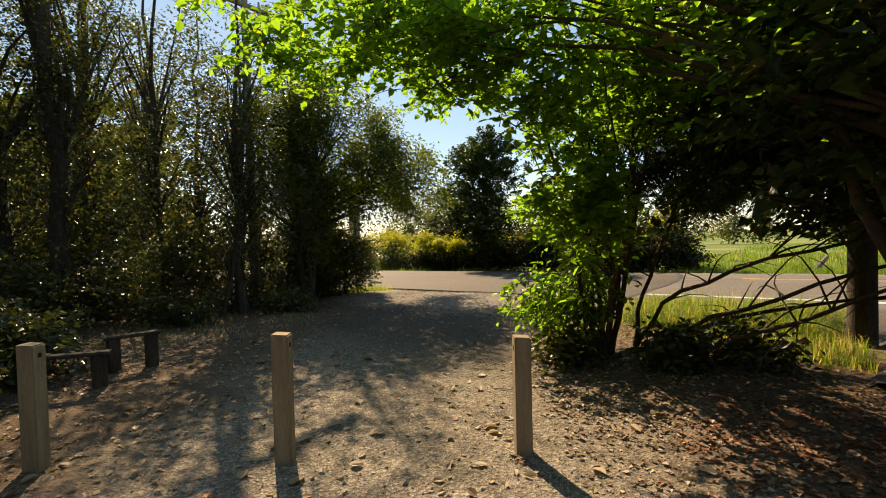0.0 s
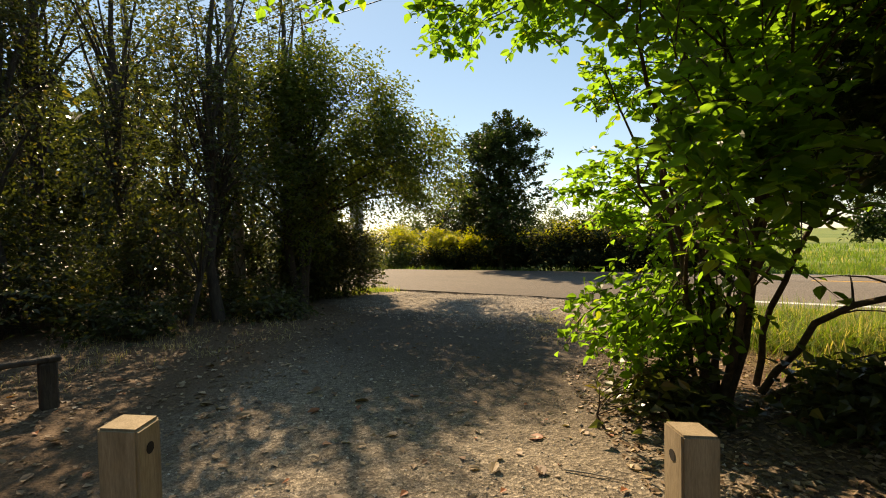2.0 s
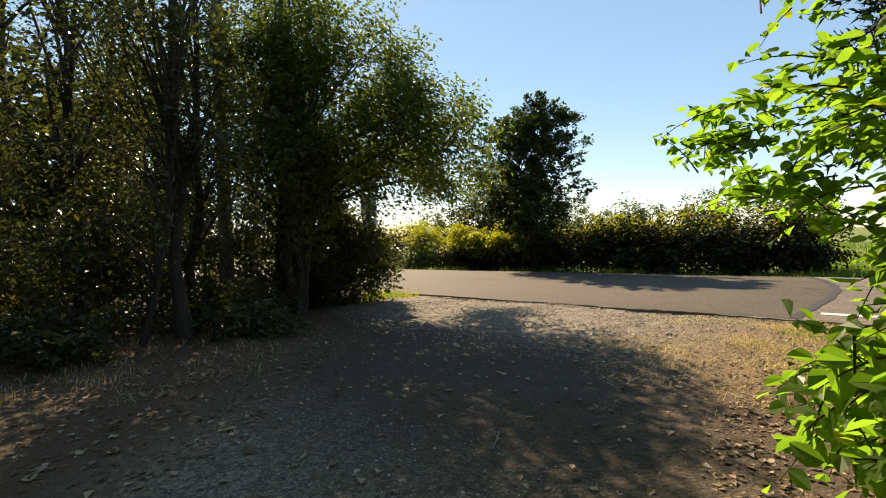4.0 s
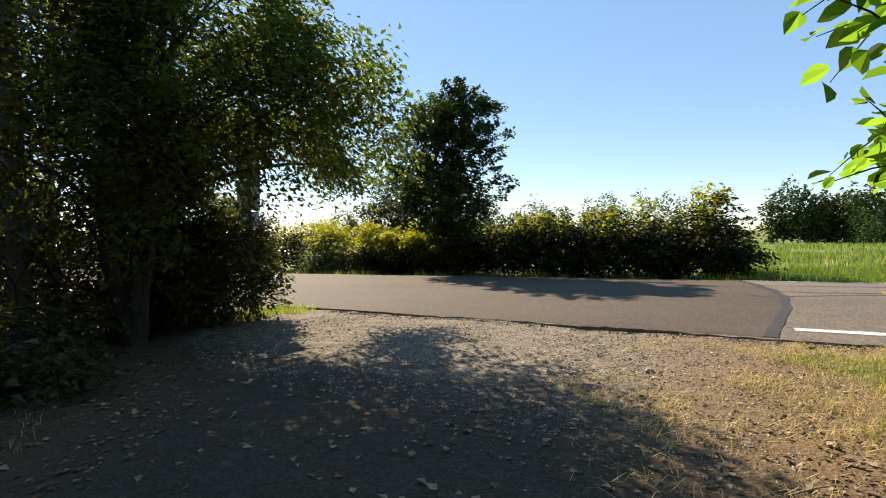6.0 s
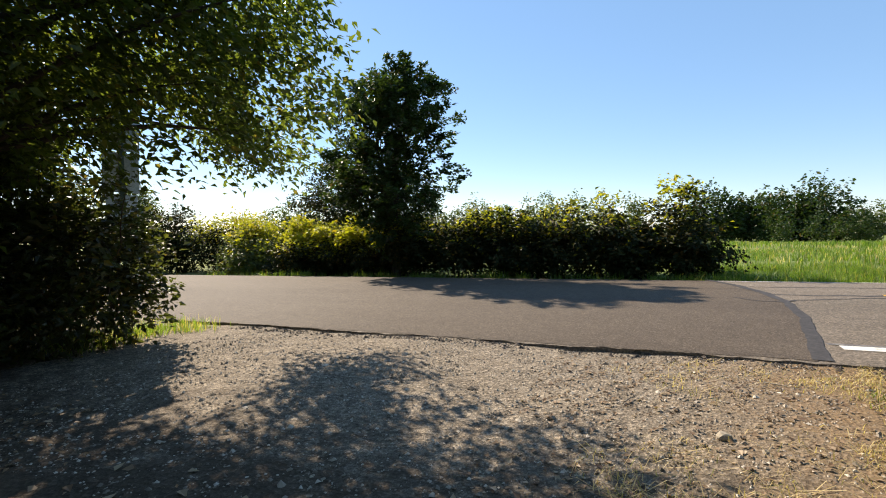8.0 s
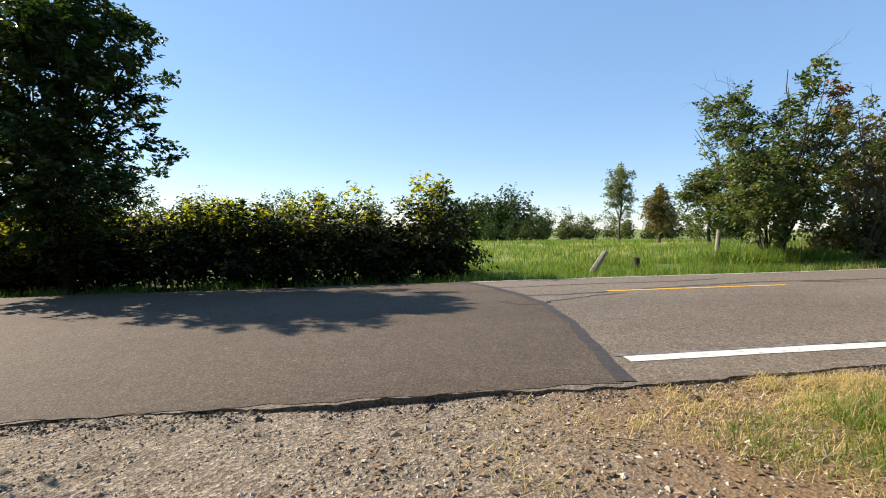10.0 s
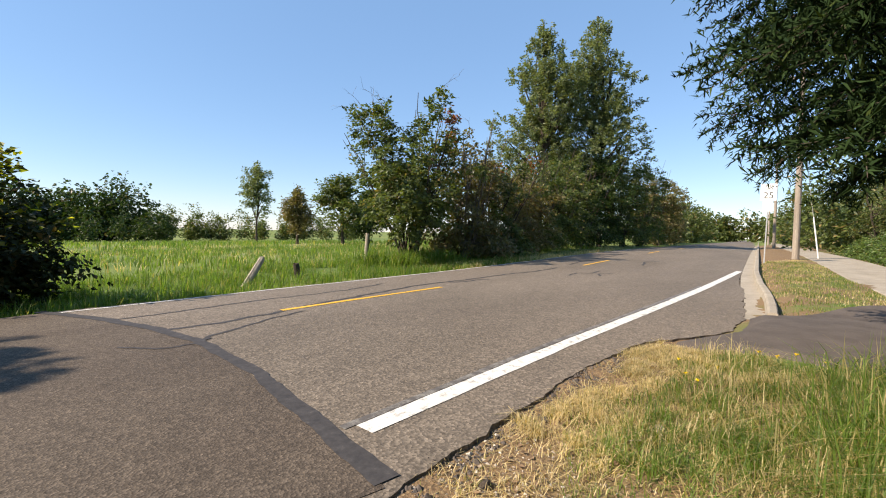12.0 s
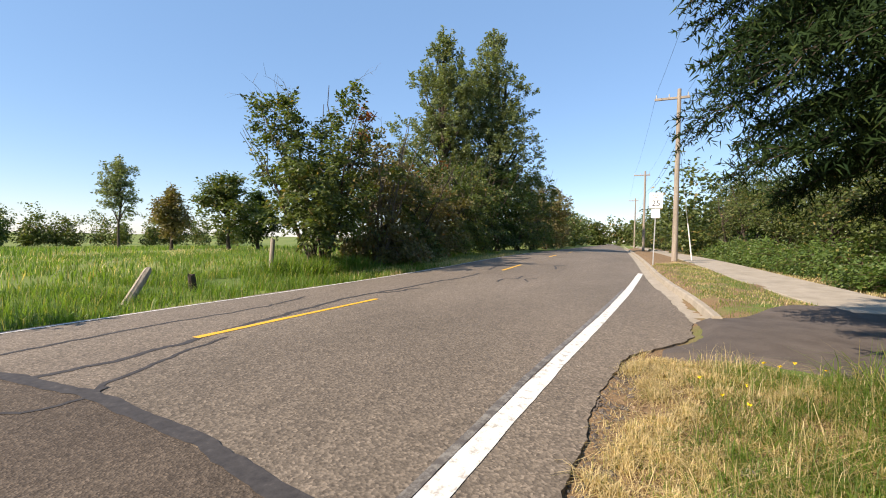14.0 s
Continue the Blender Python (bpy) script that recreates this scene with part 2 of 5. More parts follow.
    fy.inputs[1].default_value, fy.inputs[2].default_value = 19.5, 20.5
    t.links.new(y, fy.inputs[0])
    meadow = mixc(t, ramp(t, noise_tex(t, 0.09, 4, 0.6, 0, (0.4, 1, 1)), [(0.42, grey(0)), (0.62, grey(0.75))]), green, (0.24, 0.25, 0.075))
    col = mixc(t, fy.outputs[0], col, meadow)
    t.links.new(col, b.inputs["Base Color"])
    h = maths(t, 'ADD', maths(t, 'MULTIPLY', v.outputs["Distance"], 0.8), maths(t, 'MULTIPLY', n3, 0.6))
    bump(t, b, h, 0.75, 0.018)
    return m


ASPHALT, TAR = asphalt_material(), tar_material()
NEW_ASPHALT = asphalt_material("smooth_brown_asphalt", 0.82, 0.24, (0.074, 0.057, 0.042), (0.112, 0.089, 0.066), 70.0)
DRIVE = rough_material("old_driveway_asphalt", (0.075, 0.062, 0.052), (0.125, 0.105, 0.09), 2.5, fine=80, strength=0.5, dist=0.008)
OLD_PAINT = paint_material("worn_old_paint", (0.22, 0.205, 0.175), (0.10, 0.088, 0.075), 0.48)
WHITE_PAINT = paint_material("white_road_paint", (0.66, 0.64, 0.58), (0.26, 0.24, 0.20), 0.58)
YELLOW_PAINT = paint_material("yellow_road_paint", (0.74, 0.40, 0.03), (0.22, 0.17, 0.08))
GROUND = ground_material()
STONE, _t, _b = material("gravel_stone", 0.85)
_g = _t.nodes.new("ShaderNodeNewGeometry")
_t.links.new(ramp(_t, _g.outputs["Random Per Island"], [(0.0, (0.13, 0.105, 0.08)), (0.6, (0.30, 0.255, 0.20)), (1.0, (0.60, 0.54, 0.45))]), _b.inputs["Base Color"])


# ---- mesh helpers ----
def part(name, bm, mat, parent=None, label=""):
    me = bpy.data.meshes.new(name)
    bm.to_mesh(me)
    bm.free()
    me.materials.append(mat)
    ob = new(name, me)
    ob.parent = parent
    if label:
        tagged(ob, label)
    return ob


def fast(name, verts, faces, mat, parent=None, label="", smooth=False):
    """One mesh from arrays: verts (n, 3), faces (m, 3 or 4)."""
    verts, faces = np.asarray(verts, np.float32), np.asarray(faces, np.int32)
    me = bpy.data.meshes.new(name)
    k = faces.shape[1]
    me.vertices.add(len(verts))
    me.vertices.foreach_set("co", verts.ravel())
    me.loops.add(faces.size)
    me.loops.foreach_set("vertex_index", faces.ravel())
    me.polygons.add(len(faces))
    me.polygons.foreach_set("loop_start", np.arange(0, faces.size, k, dtype=np.int32))
    me.polygons.foreach_set("use_smooth", np.full(len(faces), smooth))
    me.update(calc_edges=True)
    me.materials.append(mat)
    ob = new(name, me)
    ob.parent = parent
    if label:
        tagged(ob, label)
    return ob


def empty(name, label, category, group="", at=(0, 0, 0)):
    ob = new(name)
    ob.location = at
    return tagged(ob, label, category, group)


def unit(v):
    return v / np.maximum(np.linalg.norm(v, axis=-1, keepdims=True), 1e-9)


LEAF_OVAL = np.array([(0, 0, 0), (0.5, 0.30, 0.10), (0, 1, -0.10), (-0.5, 0.30, 0.10)])
OVAL_FACES = np.array([(0, 1, 2), (0, 2, 3)])
LEAF_HEART = np.array([(0, 0.0, 0), (0.30, 0.12, 0.05), (0.48, 0.40, 0.09), (0.32, 0.74, 0.04), (0, 1, -0.14), (-0.32, 0.74, 0.04), (-0.48, 0.40, 0.09), (-0.30, 0.12, 0.05)])
HEART_FACES = np.array([(0, 1, 2), (0, 2, 3), (0, 3, 4), (0, 4, 5), (0, 5, 6), (0, 6, 7)])


def leaf_cloud(rng, at, size, droop=0.5, flat=0.6, wide=0.62, heart=False, vary=0.35, tilt=0.45, tip=None):
    """Leaves with their stalk ends at the points: flat leans the blades towards level, droop lets the tips hang."""
    n = len(at)
    ang = rng.uniform(0, 2 * np.pi, n)
    if tip is None:
        tip = unit(np.stack([np.cos(ang), np.sin(ang), rng.normal(-droop, tilt, n)], 1))
    nor = rng.normal(0, 1, (n, 3)) * (1 - flat) + np.array([0, 0, 1.0]) * flat
    side = unit(np.cross(tip, nor))
    nor = np.cross(side, tip)
    s = size * (1 + rng.uniform(-vary, vary, n))[:, None, None]
    shape, fc = (LEAF_HEART, HEART_FACES) if heart else (LEAF_OVAL, OVAL_FACES)
    v = at[:, None, :] + s * (shape[None, :, 0:1] * wide * side[:, None] + shape[None, :, 1:2] * tip[:, None] + shape[None, :, 2:3] * nor[:, None])
    k = len(shape)
    f = fc[None] + (np.arange(n) * k)[:, None, None]
    return v.reshape(-1, 3), f.reshape(-1, 3)


def tube(points, radii, sides=7):
    """A tapered tube along points, closed at its end."""
    p = np.asarray(points, float)
    d = unit(np.gradient(p, axis=0))
    ref = np.array([0.31, 0.95, 0.02]) if abs(d[0][2]) > 0.7 else np.array([0, 0, 1.0])
    a = unit(np.cross(d, ref))
    b = np.cross(d, a)
    th = np.arange(sides) * 2 * np.pi / sides
    ring = np.cos(th)[None, :, None] * a[:, None] + np.sin(th)[None, :, None] * b[:, None]
    v = p[:, None] + ring * np.asarray(radii, float)[:, None, None]
    f = []
    for i in range(len(p) - 1):
        for j in range(sides):
            k = (j + 1) % sides
            f.append((i * sides + j, i * sides + k, (i + 1) * sides + k, (i + 1) * sides + j))
    return v.reshape(-1, 3), np.array(f)


def join(pieces):
    vs, fs, o = [], [], 0
    for v, f in pieces:
        vs.append(v)
        fs.append(f + o)
        o += len(v)
    return np.concatenate(vs), np.concatenate(fs)


def box(bm, lo, hi, bevel=0.0, seg=1):
    ret = bmesh.ops.create_cube(bm, size=1)
    vs = ret["verts"]
    for v in vs:
        for i in range(3):
            v.co[i] = (lo[i] + hi[i]) / 2 + v.co[i] * (hi[i] - lo[i])
    if bevel:
        es = list({e for v in vs for e in v.link_edges})
        bmesh.ops.bevel(bm, geom=es, offset=bevel, segments=seg, affect='EDGES')


def rod(bm, a, b, r1, r2=None, sides=10):
    a, b = Vector(a), Vector(b)
    q = (b - a).to_track_quat('Z', 'Y').to_matrix().to_4x4()
    bmesh.ops.create_cone(bm, cap_ends=True, segments=sides, radius1=r1, radius2=r1 if r2 is None else r2, depth=(b - a).length,
                          matrix=Matrix.Translation((a + b) / 2) @ q)


# ---- the lie of the land ----
def smooth(e0, e1, x):
    u = np.clip((np.asarray(x, float) - e0) / (e1 - e0), 0, 1)
    return u * u * (3 - 2 * u)


def bend(x):
    """How far the road has swung to the north at x."""
    x = np.asarray(x, float)
    u = np.clip(x - 2, 0, 10)
    return 0.10 * u * u / 20 + 0.10 * np.maximum(x - 12, 0)


def rise(x):
    """Height of the road along its length."""
    x = np.asarray(x, float)
    up = -0.20 + 0.02 * np.clip(x, -35, 0) + 0.014 * np.clip(x, 0, 14)
    u = np.clip(x - 14, 0, 20)
    up = up + 0.014 * u - 0.0004 * u * u
    return up - 0.002 * np.clip(x - 34, 0, 120)


def kerb_y(xs):
    xs = np.asarray(xs, float)
    return 11.84 + 0.26 * np.clip((xs - 3.7) / 5.5, 0, 1) + 0.35 * smooth(3.0, 14, xs) + bend(xs)


def edge_y(xs):
    """Near edge of the asphalt, before the bend: along the gutter where there is a kerb."""
    u = smooth(0.4, 2.6, xs)
    return NEAR * (1 - u) + (kerb_y(xs) - bend(xs) + 0.49) * u


NEAR, CENTRE, FAR = 13.15, 17.87, 20.62


def crown(x, y):
    """The road's camber: highest at the centre line."""
    return 0.085 * (1 - np.abs((np.asarray(y, float) - bend(x) - 18.0) / 4.0) ** 2).clip(-0.6, 1)


def gz(x, y):
    x, y = np.asarray(x, float), np.asarray(y, float)
    yy = y - bend(x)
    z = -0.28 + (rise(x) + 0.28) * smooth(4, 11, yy)
    lo = 13.02 - 1.04 * smooth(0.2, 2.2, x)
    inside = smooth(0, 1, (yy - lo) / (1.0 - 0.4 * smooth(0.2, 2.2, x))) * (1 - smooth(20.4, 21.1, yy))
    z = z + inside * (crown(x, y) - 0.034) - (0.06 - 0.04 * smooth(0, 2, x)) * smooth(11.5, 13, yy) * (1 - inside)
    z = z - 0.05 * smooth(20.5, 21.3, yy) + 0.10 * smooth(22.0, 25, yy)
    far = np.maximum(yy - 26, 0)
    z = z - 0.021 * np.minimum(far, 160) - 0.02 * np.clip(x, -35, 18) * smooth(30, 120, yy)
    z = z + 0.03 * np.sin(x * 1.3 + 0.7 * y) * np.sin(y * 1.1 - 0.4 * x) * (1 - inside) * (1 - smooth(60, 90, np.abs(x) + np.abs(y)))
    # raised strip and pavement behind the kerb
    k = y - kerb_y(x)
    z = z + 0.085 * np.where(k > -2.2, smooth(4.0, 5.2, x), smooth(5.5, 6.6, x)) * (1 - smooth(-0.34, -0.10, k)) * smooth(-9, -6, k)
    # low bank under the shrubs east of the track
    z = z + 0.16 * np.exp(-(((x + 0.4) / 1.7) ** 2 + ((y - 6.2) / 1.6) ** 2))
    return z


def gp(x, y, up=0.0):
    return (float(x), float(y), float(gz(x, y)) + up)


def axis(fine_lo, fine_hi, step, reach):
    a = list(np.arange(fine_lo, fine_hi + 1e-6, step))
    d, p = step, fine_hi
    hi = []
    while p < reach:
        d *= 1.22
        p += d
        hi.append(p)
    d, p, lo = step, fine_lo, []
    while p > -reach:
        d *= 1.22
        p -= d
        lo.append(p)
    return np.array(lo[::-1] + a + hi)


def build_ground():
    xs, ys = axis(-14, 16, 0.19, 1500), axis(-2, 26, 0.19, 1500)
    X, Y = np.meshgrid(xs, ys)
    Z = gz(X, Y)
    rng = np.random.default_rng(4)
    near = (np.abs(X) < 16) & (Y > -4) & (Y < 26)
    Z = Z + near * rng.normal(0, 0.006, Z.shape)
    n, m = X.shape
    i = np.arange(n * m).reshape(n, m)
    f = np.stack([i[:-1, :-1], i[:-1, 1:], i[1:, 1:], i[1:, :-1]], -1).reshape(-1, 4)
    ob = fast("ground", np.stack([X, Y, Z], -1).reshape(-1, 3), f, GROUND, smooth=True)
    tagged(ob, "gravel track with fallen leaves, straw verge and green field", "ground", kind="structure")


def ribbon(name, xs, y0, y1, lift, mat, parent=None, label="", skirt=0.0, ny=1, rel=True):
    """A strip along x between two edges (arrays or numbers), lying on the road surface."""
    xs = np.asarray(xs, float)
    y0, y1 = np.broadcast_to(y0, xs.shape), np.broadcast_to(y1, xs.shape)
    rows = []
    for k in range(ny + 1):
        y = y0 + (y1 - y0) * k / ny + (bend(xs) if rel else 0)
        rows.append(np.stack([xs, y, rise(xs) + crown(xs, y) + lift], -1))
    if skirt:
        rows = [rows[0] - np.array([0, 0.012, skirt])] + rows + [rows[-1] - np.array([0, -0.012, skirt])]
    V = np.stack(rows)
    i = np.arange(V.shape[0] * V.shape[1]).reshape(V.shape[:2])
    f = np.stack([i[:-1, :-1], i[:-1, 1:], i[1:, 1:], i[1:, :-1]], -1).reshape(-1, 4)
    return fast(name, V.reshape(-1, 3), f, mat, parent, label)


def ragged(rng, n, amp, smooth_n=3):
    """A wandering edge: fine crumble on a slower wave."""
    r = np.convolve(rng.normal(0, 1, n + 60), np.ones(smooth_n) / smooth_n, 'same')
    slow = np.convolve(rng.normal(0, 1, n + 60), np.ones(25) / 5, 'same')
    return amp * (0.55 * r + 0.8 * slow)[30:30 + n]


# ---- ground, road, kerb, walk ----
build_ground()
rng = np.random.default_rng(11)
road_x = np.concatenate([np.arange(-260, -20, 4.0), np.arange(-20, 14, 0.06), np.arange(14, 60, 0.5), np.arange(60, 320, 4.0)])
fine = (road_x > -20) & (road_x < 14)
near_edge = edge_y(road_x) + np.where(fine, ragged(rng, len(road_x), 0.035), 0)
far_edge = FAR + np.where(fine, ragged(rng, len(road_x), 0.05), 0)
road = ribbon("road", road_x, near_edge, far_edge, 0.012, ASPHALT, skirt=0.09, ny=10)
tagged(road, "worn grey-brown asphalt country road with a crumbling edge", "road", kind="structure")


def overlay():
    """The smoother, browner surfacing laid from the west up to the wide tar seam."""
    r = np.random.default_rng(15)
    ys = np.linspace(13.05, FAR - 0.02, 60)
    seam = np.interp(ys, [13.0, 13.2, 14.3, 15.6, 17.0, 18.2, 19.3, 20.9], [-3.8, -3.75, -3.55, -3.35, -3.2, -3.35, -3.6, -4.0])
    cols = []
    for u in np.concatenate([np.linspace(0, 1, 130) ** 0.6]):
        x = -26.0 + (seam + 26.0) * u
        near = edge_y(x) + 0.025 + 0.02 * np.sin(x * 7.0) + 0.015 * np.sin(x * 17.0)
        y = near + (FAR - 0.03 - near) * (ys - ys[0]) / (ys[-1] - ys[0])
        yb = y + bend(x)
        cols.append(np.stack([x, yb, rise(x) + crown(x, yb) + 0.0165], -1))
    V = np.stack(cols)
    i = np.arange(V.shape[0] * V.shape[1]).reshape(V.shape[:2])
    f = np.stack([i[:-1, :-1], i[1:, :-1], i[1:, 1:], i[:-1, 1:]], -1).reshape(-1, 4)
    tagged(fast("road_overlay", V.reshape(-1, 3), f, NEW_ASPHALT), "smooth dark brown asphalt surfacing ending at a tar seam", "road", kind="structure")


overlay()


def marking(name, x0, x1, y, width, mat, label, straight=False):
    xs = np.arange(x0, x1 + 0.01, 0.1)
    r = np.random.default_rng(int(abs(x0) * 10) + 3)
    mid = y - ((bend(xs) + 0.10 * np.sin(np.pi * np.clip((xs + 1) / 15.4, 0, 1))) if straight else 0)
    a = mid - width / 2 + ragged(r, len(xs), 0.006)
    b = mid + width / 2 + ragged(r, len(xs), 0.006)
    ob = ribbon(name, xs, a, b, 0.017, mat)
    tagged(ob, label, "road marking", kind="structure")


marking("old_line", -3.5, 8.0, 13.905, 0.07, OLD_PAINT, "worn grey ghost of an older edge line", True)
marking("white_line", -3.4, 14.4, 13.77, 0.18, WHITE_PAINT, "thick white painted edge line on the asphalt", True)
marking("far_white_line", -3.9, 40.0, FAR - 0.13, 0.07, WHITE_PAINT, "narrow worn white line along the far road edge")
for k in range(5):
    marking("yellow_line", (-1.2 if k else -1.5) + 12.3 * k, (2.3 if k else 2.5) + 12.3 * k, CENTRE + (0 if k else 0.10), 0.11, YELLOW_PAINT, "yellow painted centre dash on the asphalt")


def tar(points, width, seed, label="black tar sealed crack in the road", lift=0.0155):
    """A sealed crack: a wandering strip of tar."""
    r = np.random.default_rng(seed)
    p = np.array(points, float)
    s = np.concatenate([[0], np.cumsum(np.linalg.norm(np.diff(p, axis=0), axis=1))])
    u = np.arange(0, s[-1], 0.08)
    x, y = np.interp(u, s, p[:, 0]), np.interp(u, s, p[:, 1])
    x, y = x + ragged(r, len(u), (0.025 if width > 0.12 else 0.055)), y + ragged(r, len(u), (0.025 if width > 0.12 else 0.055))
    q = np.stack([x, y], 1)
    d = unit(np.gradient(q, axis=0))
    nrm = np.stack([-d[:, 1], d[:, 0]], 1)
    w = np.maximum(width * (0.5 + ragged(r, len(u), 0.05)), width * 0.12)[:, None]
    rows = []
    for e in (q - nrm * w, q + nrm * w):
        yb = e[:, 1] + bend(e[:, 0])
        rows.append(np.stack([e[:, 0], yb, rise(e[:, 0]) + crown(e[:, 0], yb) + lift], -1))
    V = np.stack(rows)
    i = np.arange(V.shape[0] * V.shape[1]).reshape(V.shape[:2])
    f = np.stack([i[:-1, :-1], i[:-1, 1:], i[1:, 1:], i[1:, :-1]], -1).reshape(-1, 4)
    ob = fast("tar_seam", V.reshape(-1, 3), f, TAR)
    tagged(ob, label, "tar seam", "sealed cracks", kind="structure")


tar([(-3.75, 13.2), (-3.55, 14.3), (-3.35, 15.6), (-3.2, 17.0), (-3.35, 18.2), (-3.6, 19.3), (-4.0, 20.9)], 0.165, 5, "wide black tar seam across the road", 0.0205)
tar([(-3.9, 17.3), (-3.6, 16.95), (-3.35, 16.9), (-3.0, 17.05)], 0.05, 16, lift=0.0205)
tar([(-3.3, 17.8), (-2.3, 17.75), (-1.2, 18.0), (1.2, 18.4), (3.4, 18.5), (6.5, 18.4), (9.5, 18.25)], 0.09, 6)
tar([(-3.4, 19.1), (-1.5, 19.25), (0.8, 19.2), (2.2, 19.5)], 0.06, 7)
tar([(3.4, 18.5), (3.7, 18.2), (4.2, 18.25), (4.6, 18.05)], 0.08, 8)
tar([(7.2, 16.9), (8.0, 17.0), (8.3, 16.6), (9.2, 16.75), (9.6, 16.5)], 0.07, 9)
tar([(7.7, 16.3), (8.4, 16.5), (9.0, 16.2)], 0.06, 10)
tar([(11, 18.4), (14, 18.7), (18, 18.6), (22, 18.8)], 0.09, 12)
tar([(-3.2, 16.9), (-2.6, 17.2), (-1.9, 17.55), (-1.2, 17.7)], 0.05, 14)
tar([(13, 16.2), (15, 16.4), (16, 16.0)], 0.08, 13)


def swept(name, xs, profile, mat, label, category, parent=None):
    """A profile of (y, z) swept along x beside the road; y from the line given by kerb_y."""
    rows = []
    for py, pz in profile:
        y = kerb_y(xs) + py
        rows.append(np.stack([xs, y, rise(xs) + pz], -1))
    V = np.stack(rows)
    i = np.arange(V.shape[0] * V.shape[1]).reshape(V.shape[:2])
    f = np.stack([i[:-1, :-1], i[:-1, 1:], i[1:, 1:], i[1:, :-1]], -1).reshape(-1, 4)
    ends = [list(i[:, 0]), list(i[::-1, -1])]
    me = bpy.data.meshes.new(name)
    me.from_pydata([tuple(v) for v in V.reshape(-1, 3)], [], [tuple(q) for q in f] + [tuple(e) for e in ends])
    me.materials.append(mat)
    ob = new(name, me)
    ob.parent = parent
    return tagged(ob, label, category, kind="structure")


for k in range(12):
    a, b = 3.75 + 3.05 * k, 3.75 + 3.05 * (k + 1) - 0.012
    xs = np.linspace(a, b, 8)
    swept("kerb", xs, [(-0.02, -0.25), (-0.02, 0.085), (0.0, 0.105), (0.10, 0.108), (0.135, 0.09), (0.16, -0.035), (0.50, -0.048), (0.50, -0.25)], CONCRETE,
          "pale weathered concrete kerb with a gutter strip", "kerb")
swept("kerb", np.arange(40.4, 200, 2.0), [(-0.02, -0.25), (-0.02, 0.105), (0.13, 0.105), (0.16, -0.035), (0.50, -0.048), (0.50, -0.25)], CONCRETE, "pale weathered concrete kerb running into the distance", "kerb")
for k in range(20):
    a, b = 5.6 + 1.83 * k, 5.6 + 1.83 * (k + 1) - 0.014
    swept("pavement", np.linspace(a, b, 4), [(-4.2, -0.2), (-4.2, 0.085), (-4.185, 0.10), (-2.165, 0.10), (-2.15, 0.085), (-2.15, -0.2)], CONCRETE,
          "sun-bleached concrete pavement slab beside a grass strip", "pavement")
swept("pavement", np.arange(42.4, 200, 3.0), [(-4.2, -0.2), (-4.2, 0.10), (-2.15, 0.10), (-2.15, -0.2)], CONCRETE, "pale concrete pavement far along the road", "pavement")


def driveway():
    r = np.random.default_rng(21)
    ys = np.arange(6.4, 12.72, 0.1)
    cols = []
    for u in np.linspace(0, 1, 40):
        x = (0.75 + 0.25 * np.sin(ys * 1.7) + ragged(r, len(ys), 0.05) * (1 if u == 0 else 0)) * (1 - u) + (3.85 + 1.75 * (1 - smooth(10.4, 11.9, ys))) * u
        z = gz(x, ys) + 0.045 + 0.02 * smooth(0, 0.3, u) + 0.02
        cols.append(np.stack([x, ys, z], -1))
    V = np.stack(cols)
    V[0, :, 2] -= 0.12
    past = smooth(-0.4, 0.0, V[..., 1] - edge_y(V[..., 0]) - bend(V[..., 0]))
    V[..., 2] += past * (rise(V[..., 0]) + crown(V[..., 0], V[..., 1]) - 0.02 - V[..., 2])
    i = np.arange(V.shape[0] * V.shape[1]).reshape(V.shape[:2])
    f = np.stack([i[:-1, :-1], i[1:, :-1], i[1:, 1:], i[:-1, 1:]], -1).reshape(-1, 4)
    tagged(fast("driveway", V.reshape(-1, 3), f, DRIVE, smooth=True), "dark patched asphalt driveway meeting the pavement", "driveway", kind="structure")


driveway()


# ---- trees and shrubs ----
def in_blobs(rng, blobs, n, shell=0.45):
    """Points in a set of ellipsoids, thicker towards the skin."""
    lumps = []
    for cx, cy, cz, rx, ry, rz in blobs:
        lumps.append((cx, cy, cz, rx * 0.70, ry * 0.70, rz * 0.70))
        for k in range(9):
            d, q = unit(rng.normal(0, 1, 3)), rng.uniform(0.36, 0.56)
            c = 1.10 - q
            lumps.append((cx + d[0] * rx * c, cy + d[1] * ry * c, cz + d[2] * rz * c, rx * q, ry * q, rz * q))
    blobs = lumps
    w = np.array([b[3] * b[4] * b[5] for b in blobs]) ** 0.7
    which = rng.choice(len(blobs), n, p=w / w.sum())
    d = unit(rng.normal(0, 1, (n, 3)))
    r = shell + (1 - shell) * rng.uniform(0, 1, n) ** 0.6
    bl = np.array(blobs)[which]
    return bl[:, :3] + d * r[:, None] * bl[:, 3:]


def bowed(a, b, rng, sag=0.12, n=6):
    a, b = np.asarray(a, float), np.asarray(b, float)
    u = np.linspace(0, 1, n)[:, None]
    L = np.linalg.norm(b - a)
    p = a + (b - a) * u
    side = rng.normal(0, 1, 3) * np.array([1, 1, 0.4])
    return p + np.sin(np.pi * u) * side * L * sag * 0.5 + np.array([0, 0, 1.0]) * np.sin(np.pi * u) * L * sag


